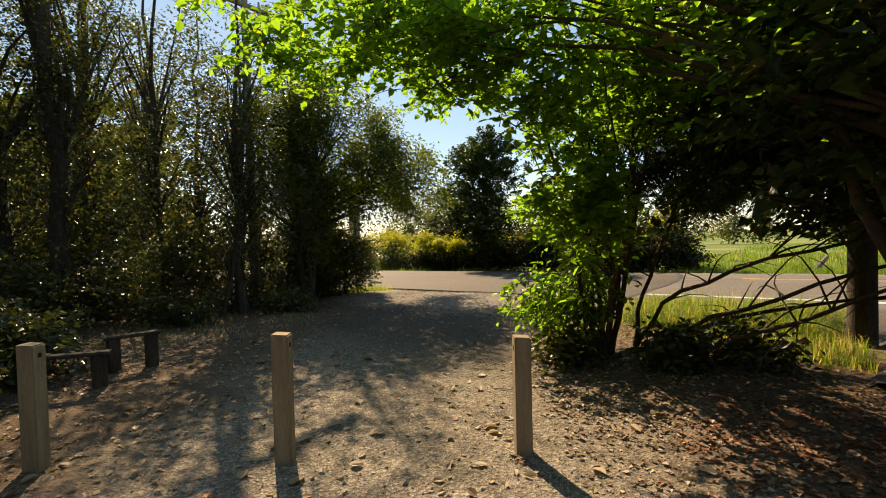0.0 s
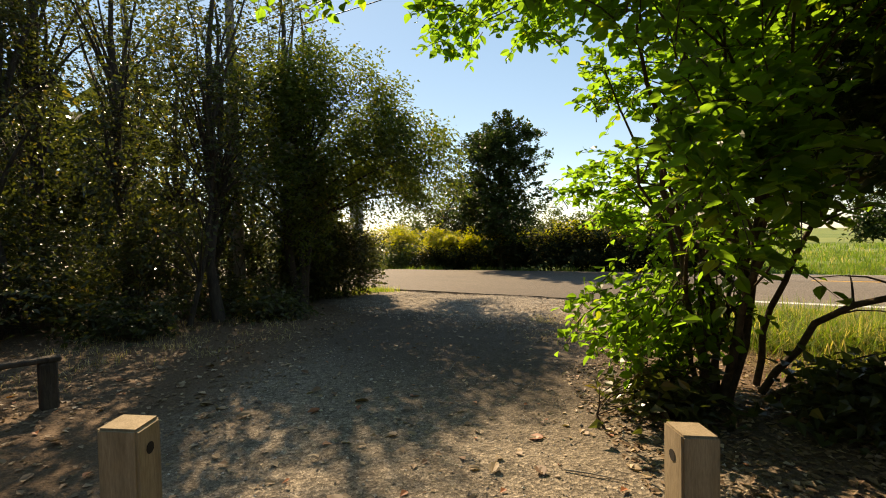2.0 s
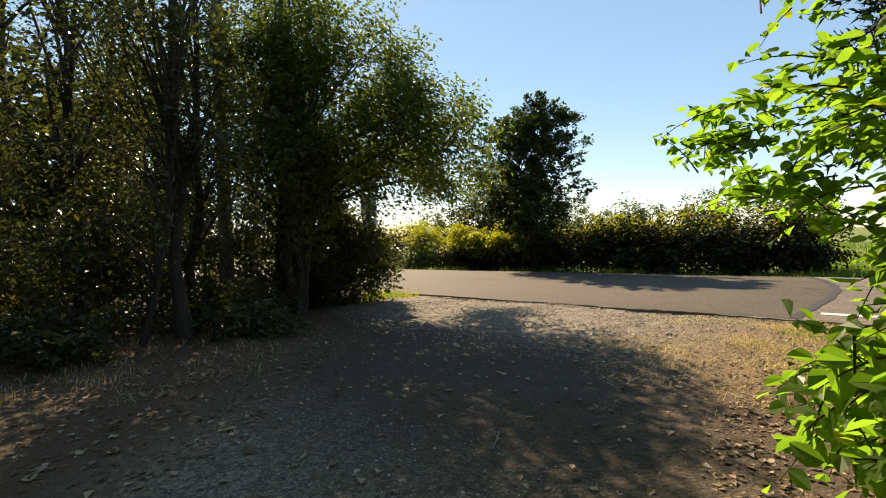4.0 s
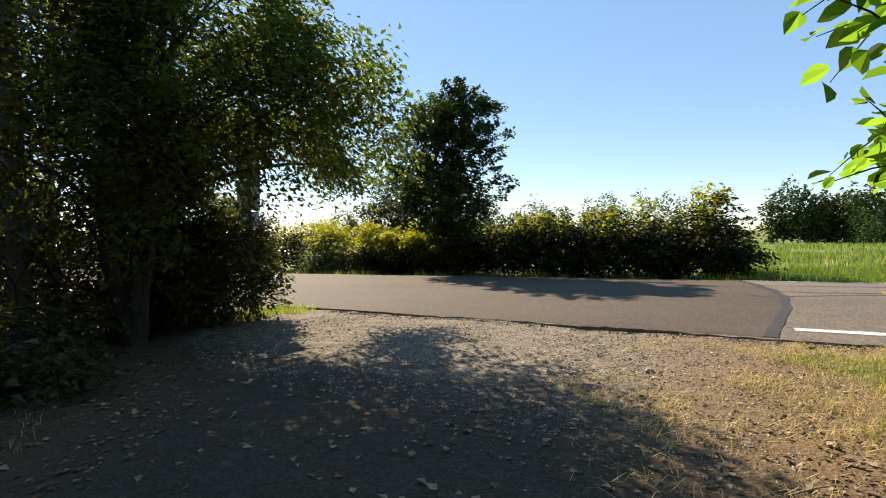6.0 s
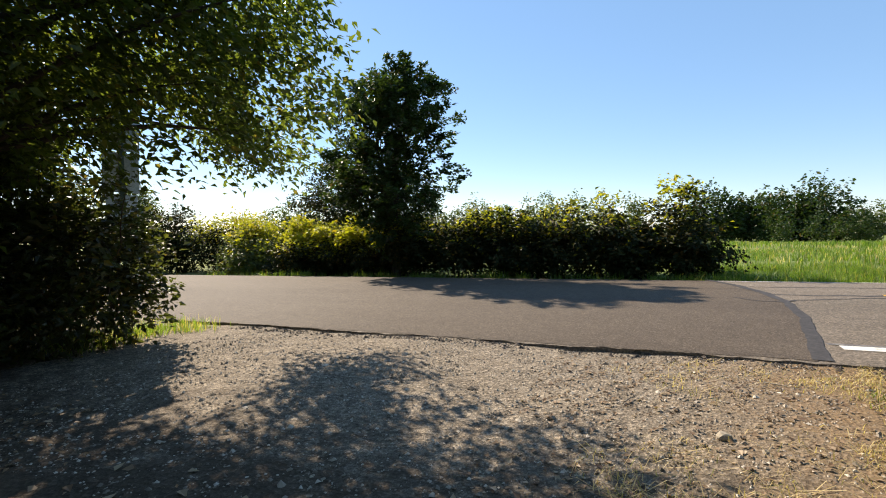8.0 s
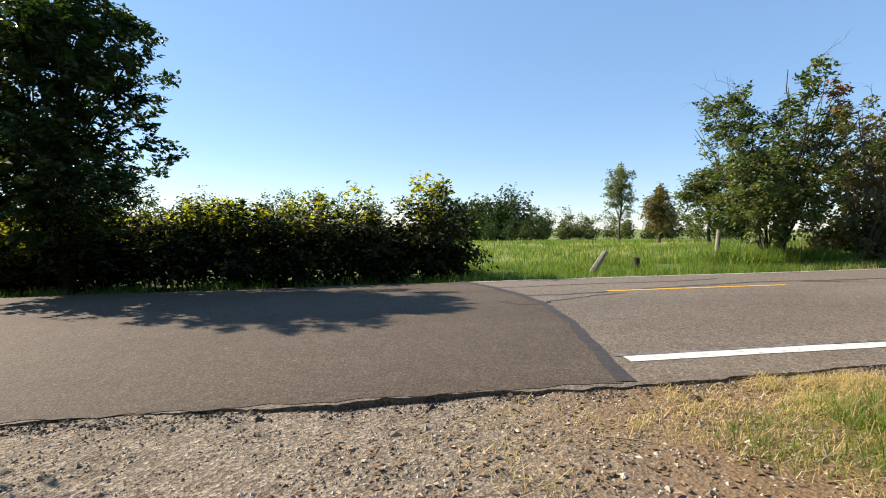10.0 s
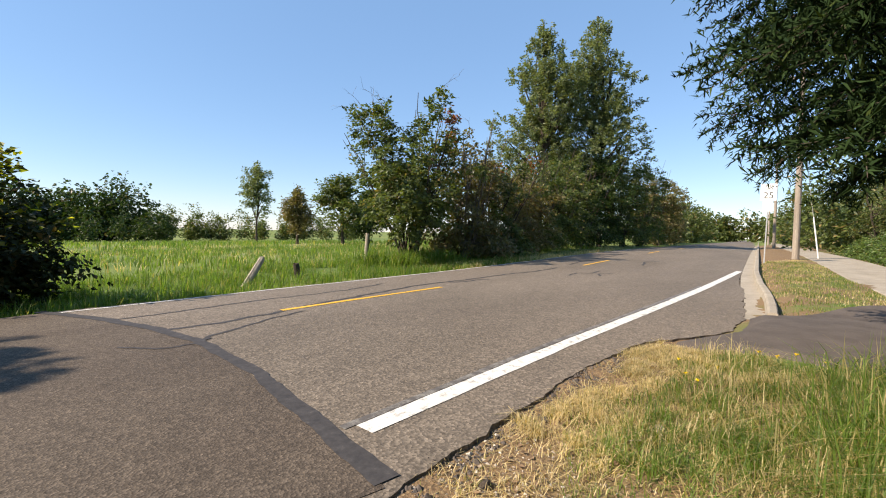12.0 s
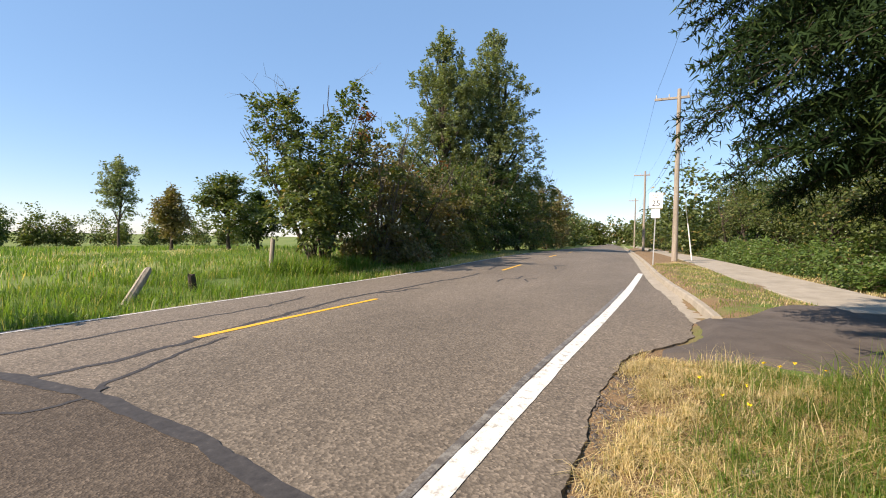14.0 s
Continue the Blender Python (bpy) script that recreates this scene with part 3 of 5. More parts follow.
def sprays(rng, cl, core, per, length, jitter, droop, up):
    """Leafy twigs through the points cl, pointing out from core: leaf places, leaf directions, and each twig's line."""
    n = len(cl)
    d = unit(unit((cl - core) * np.array([1, 1, 0.6])) + rng.normal(0, 0.42, (n, 3)) + np.array([0, 0, up]))
    L = (length * rng.uniform(0.65, 1.35, n))[:, None, None]
    u = np.linspace(0.06, 1, per)[None, :, None]
    sag = np.array([0, 0, -0.30])
    at = cl[:, None] + d[:, None] * L * (u - 0.45) + sag * L * u * u
    at = at + np.clip(rng.normal(0, 1, at.shape), -1.7, 1.7) * jitter * length * np.array([1, 1, 0.7])
    side = unit(np.cross(d, np.array([0, 0, 1.0]) + rng.normal(0, 0.25, (n, 3))))
    sg = np.where(np.arange(per) % 2, 1.0, -1.0)[None, :, None]
    tip = unit(0.65 * d[:, None] + 0.9 * sg * side[:, None] + rng.normal(0, 0.32, at.shape) + np.array([0, 0, -0.6 * droop]))
    w = np.linspace(0, 1, 4)[None, :, None]
    line = cl[:, None] + d[:, None] * L * (w - 0.5) + sag * L * w * w
    return at.reshape(-1, 3), tip.reshape(-1, 3), line


def tree(name, label, base, height, radius, blobs, clusters, per, leaf, mat, seed, bark=BARK, spread=0.32, stems=1, limbs=14, droop=0.5, heart=False,
         group="", category="tree", lean=(0, 0), splay=0.3, floor=0.0, second=None, wide=0.62, hang=0.0, bare=0, jitter=0.22, up=0.1):
    """Trunk or stems, limbs that reach the leaf clumps, and a crown of single leaves. Blobs are relative to the base."""
    rng = np.random.default_rng(seed)
    bz = gp(base[0], base[1], -0.05)
    root = empty(name, label, category, group, bz)
    stem_pts = []
    for s in range(stems):
        off = rng.normal(0, splay * 0.35, 2) if stems > 1 else np.zeros(2)
        out = rng.normal(0, splay, 2) * height * 0.35 if stems > 1 else np.zeros(2)
        top = np.array([lean[0] + out[0] + off[0], lean[1] + out[1] + off[1], height * (rng.uniform(0.7, 1) if stems > 1 else 1)])
        pts = bowed((off[0], off[1], 0), top, rng, 0.05, 9)
        pts[1:-1, :2] += rng.normal(0, 0.02 * height ** 0.5, (7, 2))
        rr = radius * (rng.uniform(0.55, 1) if stems > 1 else 1) * np.linspace(1, 0.18, 9) ** 0.9
        rr[0] *= 1.35
        v, f = tube(pts, rr, 9)
        fast("trunk" if stems == 1 else "stem", v, f, bark, root, smooth=True)
        stem_pts.append((pts, rr))
    cl = in_blobs(rng, blobs, clusters)
    cl = cl[cl[:, 2] > floor + 0.12]
    tubes = []
    for c in cl[:limbs]:
        pts, rr = stem_pts[rng.integers(len(stem_pts))]
        k = int(np.argmin(np.abs(pts[:, 2] - c[2] * 0.62)))
        k = min(max(k, 1), 7)
        L = np.linalg.norm(c - pts[k])
        p = bowed(pts[k], c, rng, 0.10, 6)
        v, f = tube(p, np.linspace(min(rr[k] * 0.62, 0.02 * L + 0.008), 0.006, 6), 5)
        fast("limb", v, f, bark, root, smooth=True)
    pts, tips, lines = sprays(rng, cl, np.array([lean[0] * 0.7, lean[1] * 0.7, height * 0.4]), per, spread * 2.3, jitter, droop, up)
    for p in lines if jitter < 0.1 else lines[:limbs * 5]:
        tubes.append(tube(p, [0.007, 0.005, 0.004, 0.002], 3))
    v, f = join(tubes)
    tagged(fast("twig_spray", v, f, bark, root), kind="stuff")
    top = cl[np.argsort(-cl[:, 2] + 0.6 * np.abs(cl[:, 0]))] if bare else cl
    for k in range(bare):
        a = top[(k * 5) % len(top)]
        d = unit(np.array([a[0] * 0.35, a[1] * 0.35, 1.0 if k % 4 else 0.3]) + rng.normal(0, 0.35, 3)) * rng.uniform(0.6, 1.3)
        p = bowed(a - d * 0.4, a + d, rng, 0.12, 6)
        tw = [tube(p, np.linspace(0.012, 0.003, 6), 4)]
        for q in range(4):
            b = p[2 + q % 4]
            e = unit(d + rng.normal(0, 0.5, 3)) * rng.uniform(0.2, 0.5)
            tw.append(tube(bowed(b, b + e, rng, 0.1, 4), np.linspace(0.006, 0.002, 4), 3))
        fast("bare_twig", *join(tw), BARK_PALE, root)
    if hang:
        pts[:, 2] -= hang * np.abs(rng.normal(0, 1, len(pts)))
    keep = pts[:, 2] > floor + 0.05
    pts, tips = pts[keep], tips[keep]
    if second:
        # second colour gathers at the crown top; on hedges it paints the sunlit rim
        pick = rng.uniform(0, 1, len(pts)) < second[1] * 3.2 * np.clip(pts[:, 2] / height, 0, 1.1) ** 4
        if second[0] is LEAF_RED:
            spot = cl[np.argmin(np.abs(cl[:, 2] - 0.84 * height) + 0.5 * np.abs(cl[:, 1] + 0.5))]
            pick = (np.linalg.norm(pts - spot, axis=1) < 0.13 * height) & (rng.uniform(0, 1, len(pts)) < 0.6)
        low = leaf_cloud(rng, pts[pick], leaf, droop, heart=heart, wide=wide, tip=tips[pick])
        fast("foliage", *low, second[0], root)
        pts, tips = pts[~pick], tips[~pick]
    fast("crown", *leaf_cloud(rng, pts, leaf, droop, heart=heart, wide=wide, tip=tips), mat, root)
    return root


# broad-leaved shrub tree that arches over the track
tree("broadleaf_tree", "broad-leaved shrub tree with bright backlit leaves beside the track", (-2.05, 6.3), 4.0, 0.042,
     [(-0.65, 0.6, 3.3, 0.95, 1.1, 0.8), (-0.75, 0.8, 1.95, 0.95, 1.1, 0.75), (-0.5, 0.2, 0.85, 0.75, 0.8, 0.6), (0.2, -1.1, 2.0, 0.65, 0.9, 0.8), (0.3, -0.9, 3.3, 0.9, 1.1, 0.7), (0.2, -1.7, 3.1, 0.7, 0.7, 0.5),
      (-1.75, 0.85, 2.2, 0.35, 0.4, 0.25), (-1.5, 1.75, 1.8, 0.35, 0.45, 0.22), (0.15, -1.85, 2.1, 0.4, 0.6, 0.55), (-0.6, -0.45, 0.85, 0.6, 0.65, 0.6)],
     1180, 8, 0.094, LEAF_HAZEL, 31, TWIG, 0.155, 9, 70, 0.45, True, splay=0.34, wide=0.72, floor=0.15, jitter=0.04)
tree("arching_tree", "broad-leaved tree arching bright leaves over the track", (1.0, 4.4), 4.6, 0.09,
     [(-3.6, -0.4, 4.25, 1.9, 1.5, 0.65), (-4.7, 0.1, 4.45, 1.4, 1.4, 0.6), (-5.5, -0.8, 4.2, 1.2, 1.2, 0.55), (-1.8, 0.3, 4.3, 1.8, 1.6, 0.8), (-0.6, 0.6, 3.6, 1.6, 1.6, 1.2), (-4.3, 0.3, 3.75, 1.1, 0.9, 0.5), (-5.0, 1.6, 4.1, 1.2, 1.0, 0.55)],
     1150, 10, 0.108, LEAF_HAZEL, 33, TWIG, 0.20, 5, 26, 0.45, True, splay=0.3, wide=0.68, jitter=0.05, floor=2.2, lean=(-0.8, 0.2))
tree("overhanging_tree", "dark spreading tree with dense shaded foliage", (1.5, 5.4), 5.2, 0.12,
     [(-0.5, 0.0, 3.6, 2.2, 2.2, 1.7), (-1.7, 0.6, 3.9, 1.4, 1.5, 1.2), (0.9, 1.6, 3.1, 2.4, 2.2, 1.8), (0.5, 0.9, 2.15, 2.3, 1.7, 0.6), (-2.1, 1.3, 2.6, 1.1, 1.2, 0.8), (-1.1, 2.5, 2.6, 1.7, 1.2, 0.9), (-0.8, -0.8, 5.3, 2.4, 2.2, 0.8)],
     1900, 14, 0.14, LEAF_DARK, 32, BARK, 0.26, 3, 36, 0.6, False, splay=0.35, wide=0.72, jitter=0.12, floor=1.4)


def arching_limb(points, r0, seed, label):
    rng = np.random.default_rng(seed)
    p = np.array(points, float)
    s = np.linspace(0, 1, len(p))
    u = np.linspace(0, 1, 14)
    q = np.stack([np.interp(u, s, p[:, k]) for k in range(3)], 1)
    q[1:-1] += rng.normal(0, 0.02, (12, 3))
    root = empty("bare_branch", label, "branch", "arching bare branches", tuple(q[0]))
    v, f = tube(q - q[0], r0 * np.linspace(1, 0.25, 14), 8)
    fast("limb", v, f, TWIG, root, smooth=True)
    tw = []
    for k in range(14):
        i = int(rng.integers(3, 13))
        d = unit(rng.normal(0, 1, 3) * np.array([1, 1, 0.7]) + np.array([0.3, 0.1, 0.35])) * rng.uniform(0.4, 1.3)
        tw.append(tube(bowed(q[i] - q[0], q[i] - q[0] + d, rng, 0.12, 5), np.linspace(r0 * 0.36, 0.003, 5), 5))
    for v, f in tw:
        fast("twig", v, f, TWIG, root, smooth=True)


for k, pts in enumerate([
        [(-1.84, 6.77, -0.16), (-1.42, 6.65, 0.61), (-0.47, 6.41, 1.08), (0.71, 6.05, 1.44), (2.26, 5.70, 1.74)],
        [(-1.78, 6.65, -0.16), (-1.07, 6.41, 0.31), (0.00, 6.17, 0.85), (0.95, 5.94, 1.26), (1.90, 5.82, 1.80)],
        [(-1.72, 6.83, -0.16), (-0.95, 7.00, 0.25), (0.24, 7.24, 0.61), (1.42, 7.36, 0.73), (2.73, 7.48, 0.85)],
        [(-1.90, 7.00, -0.16), (-1.78, 7.00, 0.67), (-1.42, 6.88, 1.50), (-0.83, 6.77, 2.45), (-0.47, 6.53, 3.28)],
        [(-1.66, 6.53, -0.16), (-0.83, 6.17, 0.13), (0.12, 5.82, 0.61), (0.83, 5.46, 1.08), (1.54, 5.10, 1.74)]]):
    arching_limb(pts, 0.034, 40 + k, "bare dark branch arching low from the shrub tree")


def fir(base, height, radius, reach, seed, label, lowest=1.6, n_branch=120, upto=1.0):
    """Fir: whorled drooping branches, each with flat sprays of needles."""
    rng = np.random.default_rng(seed)
    root = empty("fir_tree", label, "tree", at=gp(base[0], base[1], -0.05))
    pts = bowed((0, 0, 0), (0.05, 0.05, height), rng, 0.004, 12)
    v, f = tube(pts, radius * np.linspace(1.1, 0.08, 12), 12)
    fast("trunk", v, f, BARK, root, smooth=True)
    tubes, tips, dirs, inner = [], [], [], []
    for k in range(n_branch):
        z0 = lowest + 0.6 + (height * upto - lowest - 0.8) * (k / n_branch) ** 0.95
        az = k * 2.39996 + rng.normal(0, 0.25)
        L = min(reach * rng.uniform(0.84, 1.06), (height - z0) * 0.42)
        d = np.array([np.cos(az), np.sin(az), 0])
        u = np.linspace(0, 1, 8)[:, None]
        p = np.array([0, 0, z0]) + d * L * u + np.array([0, 0, 1.0]) * (0.10 * L * np.sin(u * 2.2) - 0.22 * L * u ** 2)
        v, f = tube(p, np.linspace(0.026, 0.005, 8), 5)
        fast("limb", v, f, BARK, root, smooth=True)
        side = np.cross(d, [0, 0, 1.0])
        for s in np.concatenate([np.arange(0.14, 0.5, 0.07), np.arange(0.5, 1.0, 0.045)]):
            q = np.array([np.interp(s, u[:, 0], p[:, i]) for i in range(3)])
            if s < 1.0:
                inner.append(q)
            for sg in (-1, 0, 1):
                l2 = (0.42 + 0.30 * (1 - s)) * min(L, 3.5) * 0.27 * rng.uniform(0.7, 1.3)
                dd = unit(d * 0.8 + side * (sg + rng.normal(0, 0.2)) * rng.uniform(0.6, 1.0) + np.array([0, 0, rng.normal(-0.30, 0.3)]))
                tubes.append(tube(np.stack([q, q + dd * l2 + np.array([0, 0, -0.12 * l2])]), [0.006, 0.002], 3))
                m = max(int(l2 / 0.034), 3)
                for e in np.linspace(0.08, 1.0, m):
                    tips.append(q + dd * l2 * e + np.array([0, 0, -0.12 * l2 * e * e]))
                    dirs.append(dd)
    v, f = join(tubes)
    tagged(fast("twig_spray", v, f, BARK, root), kind="stuff")
    at, dr = np.array(tips), np.array(dirs)
    count = 3
    n = len(at) * count
    at = np.repeat(at + rng.normal(0, 0.010, at.shape), count, 0)
    dr = unit(np.repeat(dr, count, 0) * 0.8 + unit(rng.normal(0, 1, (n, 3))))
    sd = unit(np.cross(dr, rng.normal(0, 1, (n, 3))))
    L, W = rng.uniform(0.065, 0.10, (n, 1)), rng.uniform(0.009, 0.014, (n, 1))
    v = np.stack([at - sd * W, at + sd * W, at + dr * L], 1).reshape(-1, 3)
    tagged(fast("needles", v, np.arange(3 * n).reshape(-1, 3), NEEDLE, root), kind="stuff")
    # older sprays deep inside the crown
    at = np.array(inner)
    at = np.repeat(at, 58, 0) + np.clip(rng.normal(0, 0.17, (len(at) * 58, 3)), -0.3, 0.3) * np.array([1, 1, 0.85])
    v, f = leaf_cloud(rng, at, 0.12, 0.8, 0.4, 0.13)
    tagged(fast("inner_sprays", v, f, NEEDLE, root), kind="stuff")


fir((0.7, 8.9), 19.0, 0.165, 3.45, 51, "tall dark fir with drooping sprays and a bare lower trunk", lowest=1.85, n_branch=210, upto=0.46)

# woodland west of the track, and unseen trees added south and east of the start
spots = [(-11.1, 6.3, 8.5, 0.10), (-13.2, 3.4, 12.5, 0.20), (-13.9, 2.6, 13.0, 0.22), (-10.9, 5.6, 6.4, 0.045), (-13.5, 5.4, 9.5, 0.10), (-13.0, 1.0, 12.0, 0.16),
         (-15.5, 4.4, 11.0, 0.14), (-16.0, 7.6, 9.5, 0.10), (-10.2, -0.2, 11.0, 0.13), (-12.6, 7.0, 7.5, 0.08), (-18.5, 2.0, 12.0, 0.15), (-11.5, -2.6, 11.0, 0.15), (-15.6, 11.0, 7.6, 0.1), (-17.8, 10.0, 9.0, 0.12), (-19.5, 11.8, 8.0, 0.12),
         (-20.0, 7.6, 12.0, 0.16), (-22.5, 5.0, 12.5, 0.16), (-16.5, -0.5, 12.0, 0.16), (-24.5, 9.0, 12.0, 0.16), (-20.5, 0.0, 12.0, 0.16), (-13.6, 9.5, 10.0, 0.14), (-13.5, 10.0, 8.8, 0.10),
         # added out of view, only to block sky light from behind the start
         (-9.0, -5.2, 11.5, 0.15), (-5.0, -6.0, 11.0, 0.15), (-1.0, -5.4, 11.5, 0.15), (3.0, -4.2, 11.0, 0.15), (6.2, -1.0, 11.0, 0.15), (6.8, 2.6, 10.0, 0.14)]
for k, (x, y, h, r) in enumerate(spots):
    tree("woodland_tree", "slender dark woodland tree with small backlit leaves, some unseen and added only for shade", (x, y), h, r,
         [(0, 0, h * 0.64, 1.3 + 0.05 * h, 1.3 + 0.05 * h, h * 0.36), (0.3, -0.2, h * 0.36, 1.3, 1.3, h * 0.24)], int((19 if r > 0.19 or y > 9 else 16) * h) if r > 0.05 else 60, 27, 0.10, LEAF_WOOD, 60 + k,
         BARK, 0.34, 1, 22, 0.6, group="woodland trees", lean=(0.1, 0.1), floor=0.9)
tree("roadside_tree", "dark leaning tree with drooping foliage at the track mouth", (-12.1, 9.0), 6.6, 0.16,
     [(0.7, 0.5, 4.6, 2.4, 2.2, 2.2), (2.3, 2.5, 4.0, 1.4, 1.4, 1.5), (1.2, 1.4, 4.0, 1.5, 1.5, 1.6), (0.1, -0.4, 3.2, 1.7, 1.6, 1.7), (-1.2, 1.2, 3.1, 1.0, 1.0, 1.7), (-0.2, 0.0, 6.2, 1.6, 1.6, 1.2), (-0.5, 2.3, 4.1, 0.9, 0.7, 0.9), (0.4, 4.2, 3.5, 1.0, 1.0, 0.7), (0.7, 3.0, 3.8, 1.0, 1.1, 0.8)], 1250, 38, 0.11, LEAF_CORNER, 81, BARK, 0.27, 3, 36, 0.9, wide=0.5,
     splay=0.10, floor=0.8, hang=0.22)
for k, (x, y, rx, h, n) in enumerate([(-12.45, 10.9, 0.9, 2.5, 190), (-13.0, 10.0, 1.2, 2.8, 190), (-11.6, 7.4, 1.0, 1.1, 90), (-13.6, 8.4, 1.4, 1.9, 140), (-11.0, 4.4, 1.1, 0.8, 80),
                                      (-12.5, 3.0, 1.6, 1.6, 140), (-14.5, 6.0, 1.8, 2.2, 170), (-9.7, 1.0, 1.1, 1.0, 110), (-8.2, -0.2, 1.0, 0.9, 110), (-15.0, 1.0, 2.2, 2.6, 190), (-17.5, 5.5, 2.2, 2.8, 190),
                                      (-17.0, 9.5, 2.0, 2.4, 170), (-14.6, 11.0, 1.4, 2.0, 150), (-10.3, 7.0, 0.7, 0.7, 50), (-8.1, 1.5, 0.75, 1.0, 90), (-6.6, 0.2, 0.7, 0.95, 80), (-1.2, 6.3, 0.45, 0.5, 50), (-0.5, 6.7, 0.45, 0.5, 45), (-14.2, 4.0, 1.6, 3.2, 150), (-12.4, 5.6, 1.1, 2.4, 110), (-16.4, 2.6, 2.0, 3.6, 170), (-15.4, 8.6, 1.6, 2.8, 140), (-11.8, 1.2, 1.4, 2.2, 120), (-14.3, 11.2, 0.85, 3.8, 170), (-13.9, 10.5, 0.8, 5.0, 230), (-2.4, 5.9, 0.35, 0.5, 40)]):
    tree("undergrowth_shrub", "tangled dark green undergrowth shrub", (x, y), h, 0.02, [(0, 0, h * 0.45, rx, rx, h * 0.55)], int(n * 1.1), 26, 0.105, LEAF_WOOD, 100 + k, TWIG, 0.24, 5, 24,
         group="undergrowth", category="shrub", splay=0.5)

# hedge and tree across the road; hedge leaf colours carry the shaded face and sunlit top
for k in range(9):
    x = -4.6 - 1.75 * k
    h = [3.0, 2.65, 2.55, 2.6, 2.5, 2.55, 2.35, 2.35, 2.4][k]
    gold = k >= 6
    tree("hedge_shrub", "dense roadside hedge shrub, " + ("yellow-green, with sunlight coloured into the top leaves" if gold else "shade coloured into its face and sunlight into its top leaves"), (x, 22.6 + 0.15 * math.sin(k * 2.1)), h, 0.025,
         [(0, 0, h * 0.50, 1.5, 1.2, h * 0.50), (0.3, 0.1, h * 0.35, 1.4, 1.25, h * 0.38)], 300, 32, 0.135, LEAF_HEDGE_SHADE, 130 + k, TWIG, 0.22, 6, 24, group="roadside hedge", category="hedge",
         splay=0.4, second=(LEAF_SUN_GOLD, 1.6 if gold else 0.3))
tree("roadside_maple", "dense dark green tree rising out of the hedge", (-13.9, 22.0), 7.6, 0.13,
     [(0.1, 0, 5.4, 2.4, 2.2, 1.8), (0.2, -0.2, 3.2, 2.5, 2.2, 2.0), (0.7, 0, 6.9, 1.5, 1.4, 1.0), (-0.9, 0.2, 6.9, 1.2, 1.2, 1.0), (0.2, 0, 7.7, 0.6, 0.6, 0.5), (-1.9, 0.3, 4.4, 1.2, 1.2, 1.3)], 900, 34, 0.15, LEAF_DARK, 150, BARK, 0.24, 3, 50, splay=0.25, floor=0.6, up=0.7, jitter=0.13)
for k, (x, y, h) in enumerate([(-21.5, 23.0, 2.4), (-24, 24, 3.0), (-27, 23, 3.2), (-31, 24, 4.5), (-19.0, 25.0, 4.8), (-16.5, 27.5, 5.2)]):
    tree("hedge_shrub", "overgrown yellow-green shrub behind the road", (x, y), h, 0.03, [(0, 0, h * 0.5, 1.9, 1.6, h * 0.52)], 300, 30, 0.14, (LEAF_MIX, LEAF_HEDGE_SHADE, LEAF_HEDGE_SHADE)[k % 3], 160 + k, TWIG, 0.35, 5, 24,
         group="roadside hedge", category="hedge", splay=0.4, second=(LEAF_SUN_GOLD, 0.8) if k < 2 else None)

# shrubs and trees along the far side, east of the field gate
far_side = [(7.9, 24.0, 6.9, 2.7, LEAF_MIX, 560), (11.4, 23.6, 6.0, 2.0, LEAF_BROWN, 350), (14.5, 24.0, 5.4, 2.2, LEAF_MIX, 330), (18.0, 24.0, 5.4, 2.3, LEAF_BROWN, 300), (22.0, 24.4, 7.0, 2.6, LEAF_MIX, 330),
            (26.0, 24.6, 8.0, 2.8, LEAF_MIX, 320), (31.0, 24.6, 8.0, 3.0, LEAF_DARK, 300), (36.0, 24.4, 9.0, 3.2, LEAF_DARK, 300), (42.0, 24.0, 9.6, 3.4, LEAF_MIX, 290), (49, 23.6, 10.2, 3.6, LEAF_MIX, 280), (57, 23.2, 10.5, 3.8, LEAF_BROWN, 270)]
for k, (x, y, h, r, mt, n) in enumerate(far_side):
    y = y + bend(x)
    tree("roadside_shrub", "tall loose roadside shrub with " + ("browning leaves and bare twigs" if mt is LEAF_BROWN else "green leaves and many stems"), (x, y), h, 0.045 + 0.002 * h, [(0, 0, h * 0.60, r, r, h * 0.40), (0, 0, h * 0.4, r * 0.95, r * 0.9, h * (0.26 if k < 1 else 0.36))] + ([(0, -0.2, h * 0.16, r * 1.15, r, h * 0.17)] if k else []),
         int(n * 0.62), 48, 0.14 + 0.0022 * x, mt, 180 + k, BARK_PALE if k in (1, 3) else BARK, 0.22 + 0.004 * x, 18 if k < 3 else 8, 50, group="roadside shrubs", category="shrub", splay=0.5, floor=0.2, bare=30 if k < 4 else 0, second=(LEAF_RED, 0.07) if k in (0, 2, 4) else None)
for k, (x, y, h) in enumerate([(33.5, 32.2, 20.5), (38.6, 29.2, 22)]):
    tree("poplar_tree", "tall grey-green poplar behind the roadside shrubs", (x, y), h, 0.3, [(0, 0, h * 0.44, 5.0, 5.0, h * 0.24), (0.2, -0.2, h * 0.64, 4.2, 4.2, h * 0.2), (0, 0.1, h * 0.80, 3.0, 3.0, h * 0.14), (0, 0, h * 0.92, 1.5, 1.5, h * 0.09), (0, 0, h * 0.28, 3.6, 3.6, h * 0.16)], 1400, 29, 0.23, LEAF_GREY, 200 + k, BARK, 0.42, 1, 50, jitter=0.12, up=0.9,
         group="poplars", floor=2)

